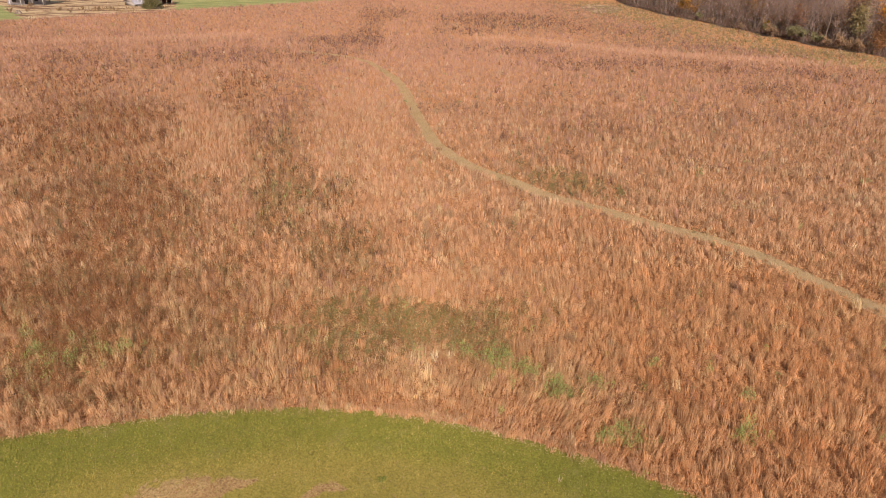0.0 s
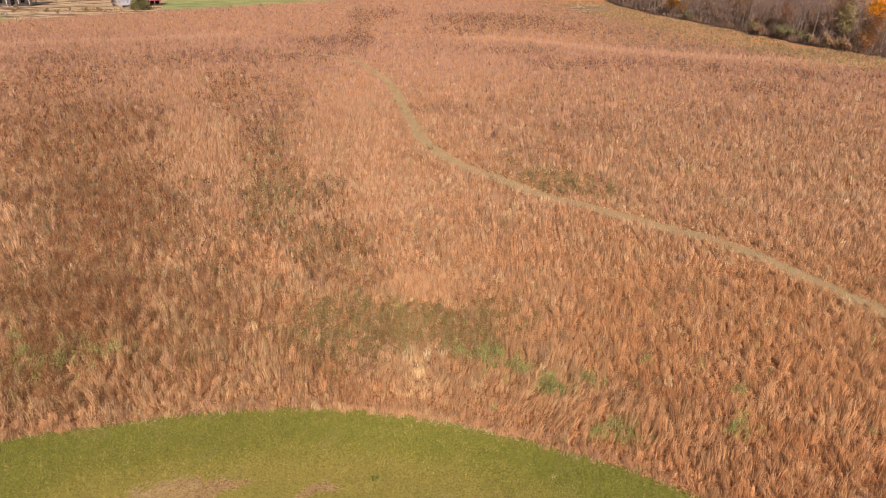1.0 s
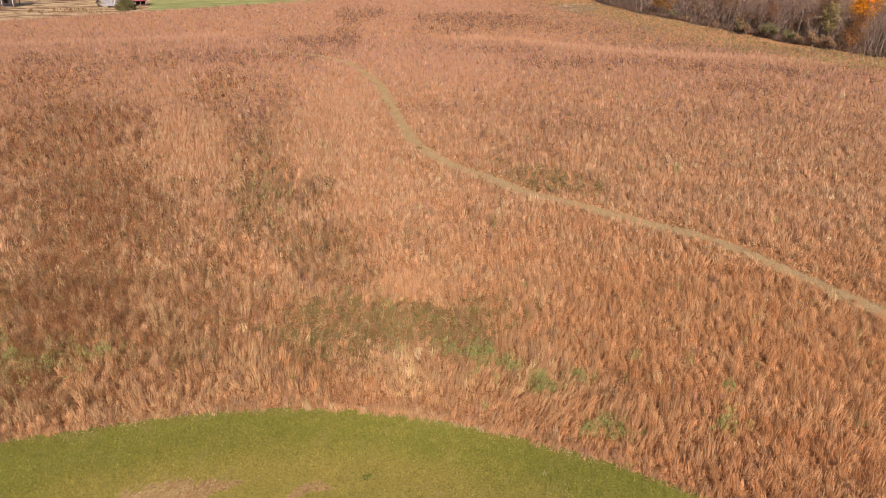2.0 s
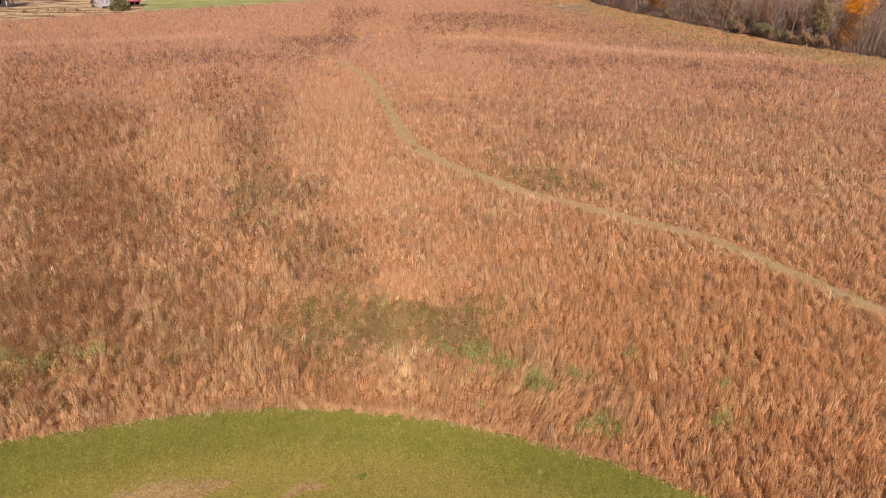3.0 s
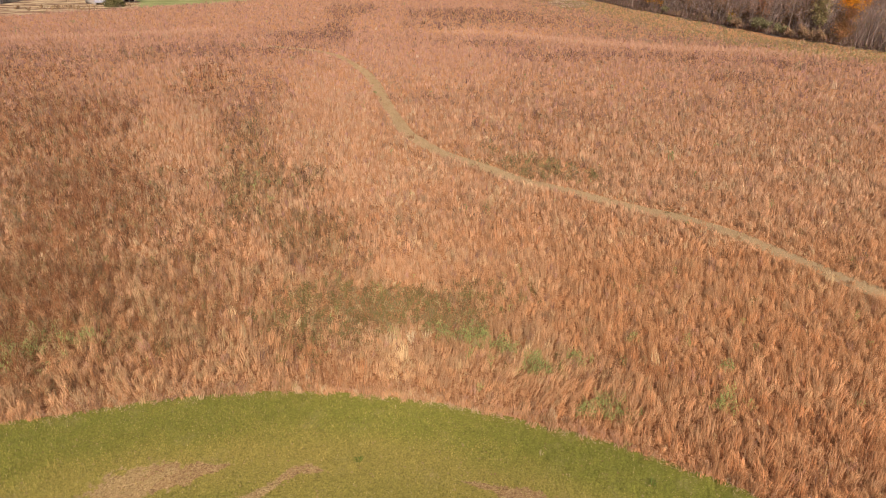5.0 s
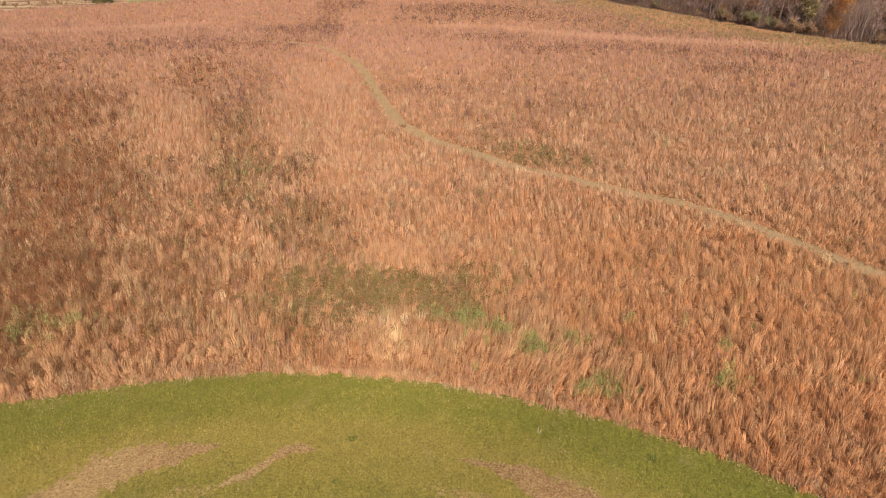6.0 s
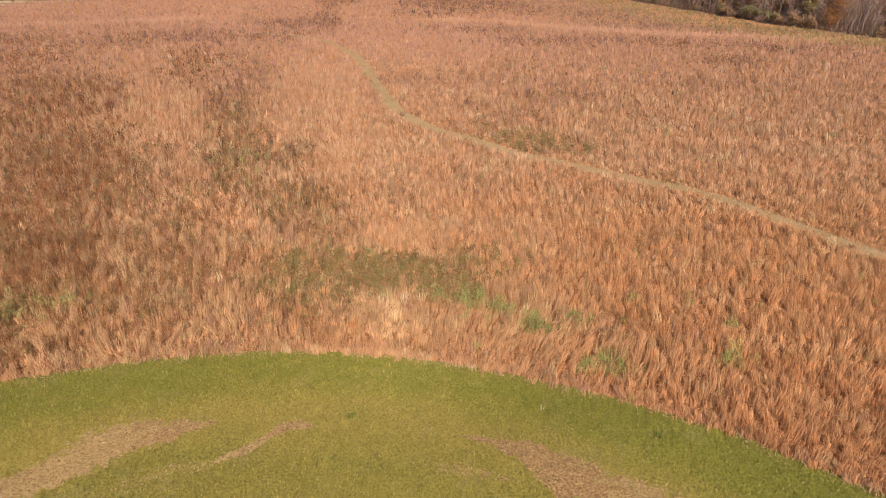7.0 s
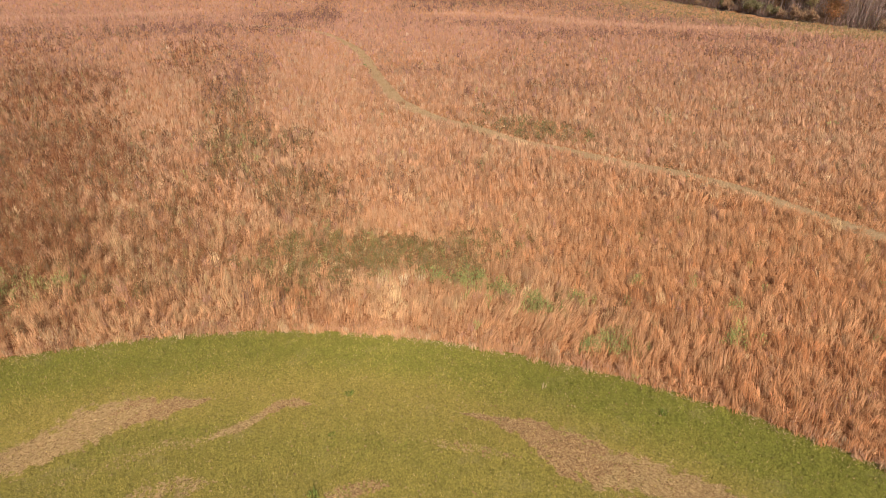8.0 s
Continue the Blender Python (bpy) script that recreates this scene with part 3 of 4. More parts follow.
def bald(x, y):
    """Where the dead turf is worn to brown soil."""
    thd, r = round_lawn(x, y)
    thd = thd + 2.5 * waves(x, y, 0.8, 23)
    return ((thd > -16.5) & (thd < -9) & (r > 15.1)) | ((thd > -3) & (thd < 2)) | ((thd > 18) & (thd < 33)) | ((thd > 4) & (thd < 14) & (r < 13))


M_DEAD = earthy("dead_grass", (0.13, 0.075, 0.032), (0.41, 0.28, 0.125), (0.62, 0.45, 0.22), 15.0, 1.6, relief=0.05, ends=(0.37, 0.64))
M_SOIL = earthy("worn_turf", (0.13, 0.07, 0.034), (0.34, 0.20, 0.092), (0.60, 0.42, 0.20), 13.0, 0.9, relief=0.05, ends=(0.36, 0.65))
sp = 0.06


def worn(x, y):
    return (dead(x, y) + 0.22 * waves(x, y, 0.45, 70) + 0.32 * waves(x, y, 0.15, 71) > 0.55) & (edge_gap(x, y) < -0.5)


tagged(sheet("dry_patch", np.arange(-16, 13, sp), np.arange(9, 17, sp), M_DEAD, 0.022, keep=lambda x, y: worn(x, y) & ~bald(x, y)),
       "curved streaks of dead straw-brown cut grass on the lawn", "dry grass", kind="structure")
tagged(sheet("worn_patch", np.arange(-16, 13, sp), np.arange(9, 17, sp), M_SOIL, 0.022, keep=lambda x, y: worn(x, y) & bald(x, y)),
       "curved streaks of worn brown turf with straw on the lawn", "dry grass", kind="structure")


def lawn_blades(label, n, wide, ahead):
    """Blades of the lawn before the camera, or over the rest of the lawn."""
    thd, r = np.radians(rng.uniform(-52, 56, n) if ahead else rng.uniform(-180, 180, n)), np.sqrt(rng.uniform(10.2 ** 2 if ahead else 0, 20.9 ** 2, n))
    if not ahead:
        k = (r < 10.2) | (np.degrees(thd) < -52) | (np.degrees(thd) > 56)
        thd, r, n = thd[k], r[k], int(k.sum())
    x, y = CX + r * np.sin(thd), CY + r * np.cos(thd)
    g = edge_gap(x, y)
    d = dead(x, y)
    k = (g < 0.12) & (rng.random(n) > d * 0.72)
    x, y, r, d = x[k], y[k], r[k], d[k]
    n = len(x)
    rr = r + waves(x, y, 3, 30) * 0.5
    lush, dry = np.array((0.228, 0.224, 0.045)), np.array((0.46, 0.345, 0.098))
    f = np.interp(rr, [11, 14.2, 15.3, 16.4, 17.2, 18.2, 20], [0.7, 0.45, 0.62, 0.72, 0.66, 0.36, 0.24]) + waves(x, y, 1.1, 31) * 0.16 + rng.normal(0, 0.16, n)
    side, _ = round_lawn(x, y)
    f = f - 0.34 * smooth(14, 24, side) * smooth(15.6, 16.2, rr) + 0.15 * smooth(16.3, 16.7, rr) * smooth(17.6, 17.1, rr) * smooth(10, -10, side)
    f = f - 0.5 * np.exp(-((r - 14.55) / 0.35) ** 2) * smooth(-24, -19, side) * smooth(-5, -9, side) - 0.35 * np.exp(-((r - 14.0) / 0.3) ** 2) * smooth(0, 4, side) * smooth(18, 13, side)
    f = np.clip(f + 0.5 * d, 0, 1.2)
    col = lush + (dry - lush) * f[:, None]
    tan = rng.random(n) < 0.05 + 0.7 * d
    col = np.where(tan[:, None], np.array((0.52, 0.38, 0.19)) * rng.uniform(0.8, 1.15, (n, 1)), col) * rng.uniform(0.74, 1.26, (n, 1)) * (0.76 + 0.48 * tufts(x, y, 0.12, 91))[:, None] * 0.99
    h = rng.uniform(0.035, 0.09, n)
    v, fc, tt, nn = blades(np.column_stack([x, y, height(x, y) + 0.005]), h, rng.normal(0, 0.03, (n, 2)), rng.uniform(*wide, n), rng.uniform(0, 3.14, n), col, simple=True, body=np.column_stack([rng.normal(0, 0.4, (n, 2)), np.ones(n)]))
    tagged(new("lawn_grass", mesh_of("lawn_grass", v, fc, M_BLADE, tt, normals=nn)), label, "grass", kind="stuff")


lawn_blades("short olive-green lawn grass blades, yellowish in rings", 290000, (0.012, 0.026), True)
lawn_blades("short olive-green grass on the rest of the round lawn", 150000, (0.03, 0.055), False)


def litter(name, label, n, where, tint_a, tint_b, long=(0.08, 0.28), wide=(0.006, 0.014), up=0.03):
    """Loose straws lying about."""
    x, y = where(n)
    n = len(x)
    a, ln = rng.uniform(0, 6.283, n), rng.uniform(*long, n)
    u = rng.random((n, 1)) ** np.where(x > 2.5, 1.5, 0.85)[:, None]
    col = (tint_a + (tint_b - tint_a) * u) * rng.uniform(0.75, 1.2, (n, 1))
    base = np.column_stack([x, y, height(x, y) + rng.uniform(0.02, 0.02 + up, n)])
    v, f, tt = blades(base, rng.uniform(0.0, up, n), np.column_stack([np.cos(a), np.sin(a)]) * ln[:, None], rng.uniform(*wide, n), a + 1.57, col, simple=True)
    return tagged(new(name, mesh_of(name, v, f, M_BLADE, tt)), label, "dry grass", kind="stuff")


def on_arcs(n):
    x, y = rng.uniform(-16, 13, n), rng.uniform(9, 17, n)
    k = rng.random(n) < dead(x, y) ** 1.2
    return x[k], y[k]


def on_rim(n):
    t2 = np.radians(rng.uniform(-50, 58, n))
    r = np.interp(np.degrees(t2), EDGE[:, 0], EDGE[:, 1]) + rng.normal(0.0, 0.16, n)
    x, y = CX + r * np.sin(t2), CY + r * np.cos(t2)
    k = rng.random(n) < 0.55 + 0.45 * waves(x, y, 1.6, 40)
    return x[k], y[k]


litter("clippings", "pale straw and brown clippings lying in curved streaks", 150000, on_arcs, np.array((0.24, 0.135, 0.062)), np.array((0.66, 0.46, 0.245)), (0.05, 0.19))
litter("fallen_straw", "pale fallen straw along the rim of the tall grass", 6500, on_rim, np.array((0.46, 0.30, 0.17)), np.array((0.72, 0.54, 0.36)), (0.04, 0.13), (0.008, 0.02), 0.07)


def trail_blades():
    i = rng.integers(20, len(TRAIL) - 1, 26000)
    s = rng.uniform(-0.6, 0.6, len(i))
    q = TRAIL[i] + dv[i] * rng.random((len(i), 1)) + nv[i] * s[:, None]
    n = len(q)
    f = np.clip(0.6 + 0.2 * smooth(40, 55, q[:, 1]) + 0.3 * waves(q[:, 0], q[:, 1], 3, 50) + rng.normal(0, 0.2, n), 0, 1)[:, None]
    col = np.array((0.37, 0.25, 0.123)) * (1 - f) + np.array((0.52, 0.365, 0.213)) * f
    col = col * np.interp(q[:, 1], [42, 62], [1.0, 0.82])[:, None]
    size = np.interp(q[:, 1], [20, 50, 100], [0.02, 0.035, 0.07])
    v, fc, tt = blades(np.column_stack([q, height(q[:, 0], q[:, 1])]), rng.uniform(0.05, 0.16, n), rng.normal(0, 0.05, (n, 2)), size, rng.uniform(0, 3.14, n), col, simple=True)
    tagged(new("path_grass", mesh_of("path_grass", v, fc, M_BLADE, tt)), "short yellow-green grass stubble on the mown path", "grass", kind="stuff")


trail_blades()


# ---- single plants ----
def tuft(name, label, x, y, count, tall, spread, flare, colour, wide=0.02, cat="grass", group=""):
    n = count
    a, r = rng.uniform(0, 6.283, n), spread * np.sqrt(rng.random(n))
    off = np.column_stack([np.cos(a), np.sin(a)])
    base = np.column_stack([off * r[:, None], np.zeros(n) - 0.02])
    h = tall * rng.uniform(0.55, 1.1, n)
    col = np.array(colour) * rng.uniform(0.75, 1.25, (n, 1))
    v, f, tt = blades(base, h, off * (flare * h * rng.uniform(0.2, 1, n))[:, None] + rng.normal(0, 0.04, (n, 2)), wide * rng.uniform(0.6, 1.4, n), rng.uniform(0, 3.14, n), col, 0.4)
    ob = new(name, mesh_of(name, v, f, M_LEAF, tt))
    ob.location = (x, y, float(height(x, y)))
    return tagged(ob, label, cat, group)


tuft("grass_tuft", "pale straw-coloured dry grass tuft among the forbs", -0.1, 23.3, 60, 0.6, 0.12, 0.4, (0.66, 0.50, 0.32), 0.022)
tuft("grass_tuft", "small pale straw tuft beside the green weeds", 0.55, 23.5, 45, 0.6, 0.14, 0.6, (0.60, 0.46, 0.28), 0.02)
for x, y, s in ((-1.6, 16.0, 0.15), (-2.1, 12.0, 0.16), (7.4, 15.0, 0.15), (-1.9, 14.2, 0.08)):
    tuft("lawn_weed", "dark green low weed tuft in the mown lawn", x, y, 40, s, s * 0.7, 0.8, (0.17, 0.20, 0.045), 0.03, "weed", "weeds in the lawn")
for x, y, s in ((4.9, 15.3, 0.12), (4.2, 16.2, 0.3)):
    tuft("dry_weed", "pale dry weed stalks standing in the lawn", x, y, 9, s, 0.06, 0.5, (0.55, 0.42, 0.25), 0.012, "weed")


def mound(name, label, x, y, size, colour, leaves=150, group=""):
    """A low leafy weed: stems and leaves in a loose mound."""
    n = leaves
    a, r = rng.uniform(0, 6.283, n), size * np.sqrt(rng.random(n))
    z = size * 1.9 * np.sqrt(np.clip(1 - (r / size) ** 2, 0, 1)) * rng.uniform(0.3, 1.1, n)
    base = np.column_stack([r * np.cos(a), r * np.sin(a) * 0.7, z])
    col = np.array(colour) * rng.uniform(0.65, 1.35, (n, 1))
    v, f, tt = blades(base, rng.uniform(-0.02, 0.10, n), rng.normal(0, 0.06, (n, 2)), rng.uniform(0.016, 0.036, n), rng.uniform(0, 3.14, n), col, 0.5, kite=0.6)
    top = tagged(new(name), label, "weed", group)
    part("foliage", mesh_of("foliage", v, f, M_LEAF, tt), top)["kind"] = "stuff"
    top.location = (x, y, float(height(x, y)) + 0.02)
    return top


for x, y, s in ((2.3, 23.9, 0.42), (1.3, 23.7, 0.36), (2.9, 23.6, 0.36), (3.7, 22.9, 0.40), (3.9, 22.4, 0.3), (4.7, 21.3, 0.44), (5.0, 20.9, 0.34), (4.9, 21.8, 0.3), (6.7, 18.7, 0.4), (6.1, 18.3, 0.34),
                (11.3, 18.9, 0.4), (6.4, 22.0, 0.36), (-15.0, 22.2, 0.45), (-16.8, 22.9, 0.45), (-13.3, 23.4, 0.4), (9.3, 23.6, 0.3), (12.4, 21.5, 0.34), (-17.9, 24.0, 0.4)):
    mound("green_weed", "fresh green leafy weed growing among the dry grass", x, y, s * 0.95, (0.31, 0.33, 0.12), 260, "green weeds in the prairie")

# ---- the wood ----
def tube(pts, radii, sides):
    pts, radii = np.asarray(pts, float), np.asarray(radii, float)
    d = np.gradient(pts, axis=0)
    d /= np.linalg.norm(d, axis=1)[:, None] + 1e-9
    ref = np.where(np.abs(d[:, :1]) < 0.8, np.array([[1.0, 0, 0]]), np.array([[0, 1.0, 0]]))
    u = np.cross(d, ref)
    u /= np.linalg.norm(u, axis=1)[:, None] + 1e-9
    w = np.cross(d, u)
    a = np.arange(sides) * 2 * math.pi / sides
    v = pts[:, None] + (u[:, None] * np.cos(a)[None, :, None] + w[:, None] * np.sin(a)[None, :, None]) * radii[:, None, None]
    k, n = len(pts), sides
    i, j = np.meshgrid(np.arange(k - 1), np.arange(n), indexing="ij")
    f = np.stack([i * n + j, i * n + (j + 1) % n, (i + 1) * n + (j + 1) % n, (i + 1) * n + j], -1).reshape(-1, 4)
    return v.reshape(-1, 3), f


def branchy(r, tall, stems=1, lowest=0.18, limbs=13, girth=0.17, reach=0.30, splay=0.16):
    """Trunk, limbs and the places where twigs grow. Returns verts, quads, twig roots and directions."""
    V, F, roots, dirs, n = [], [], [], [], 0

    def add(p, rad, sides):
        nonlocal n
        v, f = tube(p, rad, sides)
        V.append(v)
        F.append(f + n)
        n += len(v)

    for s in range(stems):
        lean = r.normal(0, 0.04 if stems == 1 else splay, 2)
        base = r.normal(0, 0.0 if stems == 1 else 0.25, 2)
        k = 7
        z = np.linspace(-0.15, tall * r.uniform(0.85, 1.0), k)
        wob = np.cumsum(r.normal(0, tall * 0.012, (k, 2)), 0)
        p = np.column_stack([base + lean * z[:, None] + wob, z])
        g = girth * r.uniform(0.8, 1.2) / stems ** 0.5
        rad = g * np.interp(np.linspace(0, 1, k), [0, 0.08, 0.6, 1], [1.35, 1.0, 0.5, 0.08])
        add(p, rad, 5)
        for _ in range(limbs // stems):
            t = r.uniform(lowest, 0.92)
            at = np.array([np.interp(t * tall, p[:, 2], p[:, q]) for q in range(3)])
            az, up = r.uniform(0, 6.283), r.uniform(0.35, 1.3)
            ln = tall * reach * (1.15 - 0.7 * t) * r.uniform(0.6, 1.2)
            d = np.array([math.cos(az), math.sin(az), up])
            d /= np.linalg.norm(d)
            q = np.linspace(0, 1, 4)[:, None]
            lp = at + d * ln * q + np.array([0, 0, 1]) * ln * 0.18 * q ** 2 + np.cumsum(r.normal(0, ln * 0.04, (4, 3)), 0) * (q > 0)
            lr = max(0.02, g * 0.42 * (1 - 0.6 * t)) * np.array([1, 0.7, 0.45, 0.15])
            add(lp, lr, 3)
            for _ in range(2):
                u = r.uniform(0.3, 0.9)
                b0 = np.array([np.interp(u, q[:, 0], lp[:, w]) for w in range(3)])
                d2 = d + r.normal(0, 0.6, 3) + np.array([0, 0, 0.35])
                d2 /= np.linalg.norm(d2)
                l2 = ln * r.uniform(0.3, 0.55)
                bp = np.array([b0, b0 + d2 * l2 * 0.5 + r.normal(0, 0.05, 3), b0 + d2 * l2])
                add(bp, np.array([0.5, 0.32, 0.1]) * lr[0], 3)
                for _ in range(10):
                    roots.append(b0 + d2 * l2 * r.uniform(0.1, 1.0))
                    dirs.append(d2 + r.normal(0, 0.55, 3))
            for _ in range(7):
                u = r.uniform(0.2, 1.0)
                roots.append(np.array([np.interp(u, q[:, 0], lp[:, w]) for w in range(3)]))
                dirs.append(d + r.normal(0, 0.6, 3) + np.array([0, 0, 0.3]))
    dirs = np.array(dirs)
    return np.vstack(V), np.vstack(F), np.array(roots), dirs / np.linalg.norm(dirs, axis=1)[:, None]


def bare_tree(seed, tall, label, twig=(0.17, 0.13, 0.12), leaves=0, leaf=(0.5, 0.2, 0.03), leaf_size=0.3, **how):
    r = np.random.default_rng(seed)
    v, f, roots, dirs = branchy(r, tall, **how)
    top = new("tree")
    tagged(top, label, "tree", "trees of the wood")
    part("trunk", mesh_of("trunk", v, [f], M_BARK, smooth_faces=True), top, "grey-brown trunk and limbs")
    n = len(roots)
    ln = r.uniform(0.5, 1.5, n) * tall / 14
    az = r.uniform(0, 3.14, n)
    col = np.array(twig) * r.uniform(0.6, 1.5, (n, 1)) * r.uniform(0.95, 1.05, (n, 3))
    tv, tf, tt = blades(roots, dirs[:, 2] * ln, dirs[:, :2] * ln[:, None], r.uniform(0.03, 0.065, n), az, col, simple=True)
    part("branchwork", mesh_of("branchwork", tv, tf, M_BLADE, tt), top, "bare fine twigs")["kind"] = "stuff"
    if leaves:
        lv, lf, lt = foliage(r, roots[r.integers(0, n, leaves)], leaf, leaf_size, 0.45)
        part("crown", mesh_of("crown", lv, lf, M_LEAF, lt), top, "thin autumn leaves")["kind"] = "stuff"
    return top


def foliage(r, centres, colour, size, scatter):
    """Leaves: small bent quads of random turn around the given places."""
    n = len(centres)
    c = centres + r.normal(0, scatter, (n, 3))
    a, b = r.normal(0, 1, (n, 3)), r.normal(0, 1, (n, 3))
    a /= np.linalg.norm(a, axis=1)[:, None]
    b = np.cross(a, b)
    b /= np.linalg.norm(b, axis=1)[:, None] + 1e-9
    s = (size * r.uniform(0.5, 1.3, n))[:, None]
    v = np.stack([c - a * s, c - b * s * 0.55, c + a * s, c + b * s * 0.55], 1).reshape(-1, 3)
    k = np.arange(n)[:, None] * 4
    clump = 0.8 + 0.4 * (0.5 + 0.5 * np.sin(c[:, :1] * 2.1 + c[:, 2:] * 1.7))
    col = np.array(colour) * r.uniform(0.65, 1.3, (n, 1)) * r.uniform(0.9, 1.1, (n, 3)) * clump
    return v, [k + np.array([0, 1, 2, 3])], np.repeat(col, 4, 0)


def leafy_tree(name, seed, tall, wide, colour, label, leaves=2600, size=0.26, low=0.2, stems=1, cat="tree"):
    """A tree or shrub in leaf: trunk with limbs, and a crown of leaf clumps with gaps."""
    r = np.random.default_rng(seed)
    v, f, roots, dirs = branchy(r, tall * 0.9, stems=stems, lowest=low, limbs=12, girth=0.014 * tall + 0.02, reach=wide / tall * 0.62)
    top = tagged(new(name), label, cat)
    part("trunk" if stems == 1 else "stems", mesh_of("trunk", v, [f], M_BARK, smooth_faces=True), top)
    lobes = roots[r.integers(0, len(roots), 34)]
    pick_l = lobes[r.integers(0, len(lobes), leaves)]
    lv, lf, lt = foliage(r, pick_l, colour, size, tall * 0.05 + 0.12)
    part("crown", mesh_of("crown", lv, lf, M_LEAF, lt), top)["kind"] = "stuff"
    return top


def put(ob, x, y, turn=0.0, scale=1.0):
    ob.matrix_basis = pose(x, y, float(height(x, y)), 0, 0, turn) @ Matrix.Diagonal((scale, scale, scale, 1))
    return ob


# leaf litter under the wood
tagged(sheet("wood_floor", np.arange(36, 280, 3.0), np.arange(60, 400, 3.0), M_LITTER, 0.02, keep=lambda x, y: x > wood_line(y) + 0.6),
       "dark brown leaf litter under the bare trees", "ground", kind="structure")

rng = np.random.default_rng(11)
TWIGS = [(0.31, 0.205, 0.19), (0.42, 0.31, 0.285), (0.22, 0.145, 0.135), (0.33, 0.21, 0.17)]
kinds = [bare_tree(200 + k, h, lab, TWIGS[k % 4], leaves, leafc, 0.15, stems=st, girth=gr, limbs=lm, reach=rc) for k, (h, lab, leaves, leafc, st, gr, lm, rc) in enumerate([
    (15.0, "bare grey-brown deciduous tree at the edge of the wood", 0, (0.26, 0.16, 0.095), 1, 0.15, 15, 0.30),
    (13.0, "slender bare tree with pale bark and many twigs", 130, (0.26, 0.16, 0.095), 1, 0.10, 14, 0.26),
    (16.0, "tall bare tree with a few rust-brown leaves", 160, (0.28, 0.15, 0.08), 1, 0.15, 15, 0.30),
    (9.0, "bare many-stemmed small tree at the wood's edge", 150, (0.26, 0.16, 0.095), 4, 0.14, 20, 0.36),
    (11.0, "bare two-stemmed tree with grey twigs", 200, (0.26, 0.17, 0.09), 2, 0.15, 16, 0.32),
    (7.0, "low bare grey sapling with crowded twigs", 120, (0.26, 0.16, 0.095), 3, 0.09, 18, 0.34)])]
slots = []
yy = 86.0
while yy < 330:
    for row, (d0, d1) in enumerate(((0.6, 3.0), (3.5, 8.0), (9.0, 18.0), (19.0, 32.0), (33.0, 48.0), (50.0, 75.0))):
        if row < 3 or rng.random() < (0.8 if row == 3 else 0.55 if yy < 175 else 0.25):
            slots.append((float(wood_line(yy)) + rng.uniform(d0, d1), yy + rng.uniform(-1.4, 1.4), row))
    yy += 2.7 if yy < 200 else 4.2
# trees on the camera's line of sight to the maple are left out
slots = [s for s in slots if not (s[1] < 135 and abs(s[0] - 0.61 * s[1]) < 3.0)]
first = set()
for x, y, row in slots:
    k = int(rng.choice([3, 5, 1, 4, 0, 2], p=[0.24, 0.3, 0.16, 0.14, 0.09, 0.07])) if row == 0 else int(rng.choice([0, 1, 2, 3, 4], p=[0.28, 0.25, 0.2, 0.12, 0.15]))
    s, turn = rng.uniform(0.8, 1.2), rng.uniform(0, 360)
    if k not in first:
        first.add(k)
        put(kinds[k], x, y, turn, s)
    else:
        copy_thing(kinds[k], pose(x, y, float(height(x, y)), 0, 0, turn) @ Matrix.Diagonal((s, s, s, 1))).scale = (s, s, s)


def at_edge(y, back):
    y = y * float(np.interp(y, [107, 155, 200, 300], [1.07, 1.07, 1.02, 1.0]))
    return float(wood_line(y)) + back, y


put(leafy_tree("maple_tree", 41, 12.5, 7.0, (0.74, 0.34, 0.03), "bright orange maple in full autumn leaf before bare trees", 5400, 0.19, 0.36), 82.6, 135.5)
put(leafy_tree("tree", 42, 7.0, 3.6, (0.33, 0.165, 0.075), "small rust-orange tree still in leaf at the wood's edge", 2200, 0.16, 0.12, 2), *at_edge(120.5, 1.8))
put(leafy_tree("tree", 43, 8.5, 4.2, (0.36, 0.285, 0.145), "olive-yellow tree thinning at the wood's edge", 1700, 0.22, 0.3), *at_edge(128.0, 2.6))
put(leafy_tree("shrub", 44, 6.0, 9.0, (0.46, 0.245, 0.065), "golden-orange shrub in autumn leaf at the wood's edge", 2600, 0.2, 0.1, 4, "shrub"), *at_edge(192.0, 1.2))
put(leafy_tree("tree", 45, 9.0, 5.0, (0.36, 0.30, 0.07), "olive-green tree standing behind the golden shrub", 1500, 0.26, 0.3), *at_edge(212.0, 5.0))
put(leafy_tree("tree", 46, 7.0, 3.0, (0.40, 0.19, 0.095), "rusty-brown leafed sapling among bare trees", 900, 0.2, 0.25), *at_edge(144.0, 4.0))
put(leafy_tree("shrub", 47, 3.4, 1.6, (0.46, 0.27, 0.03), "small bright yellow sapling among grey twigs", 500, 0.16, 0.3, 1, "shrub"), *at_edge(152.0, 2.6))
put(leafy_tree("tree", 48, 11.0, 5.0, (0.38, 0.22, 0.08), "brownish-gold oak holding thin leaves in the wood", 1400, 0.26, 0.3), *at_edge(134.0, 8.0))
put(leafy_tree("tree", 49, 12.0, 5.5, (0.36, 0.21, 0.10), "faded brown oak deep in the wood", 1400, 0.28, 0.3), *at_edge(168.0, 8.0))
oak = leafy_tree("tree", 53, 8.0, 4.4, (0.27, 0.155, 0.085), "russet-brown small oak holding withered leaves", 900, 0.17, 0.15)
tagged(oak, group="trees of the wood")
put(oak, *at_edge(137.0, 4.5))
haze = leafy_tree("tree", 54, 9.0, 5.0, (0.22, 0.135, 0.10), "dull purple-brown tree with thin withered leaves", 900, 0.16, 0.15)
tagged(haze, group="trees of the wood")
put(haze, *at_edge(156.0, 5.0))
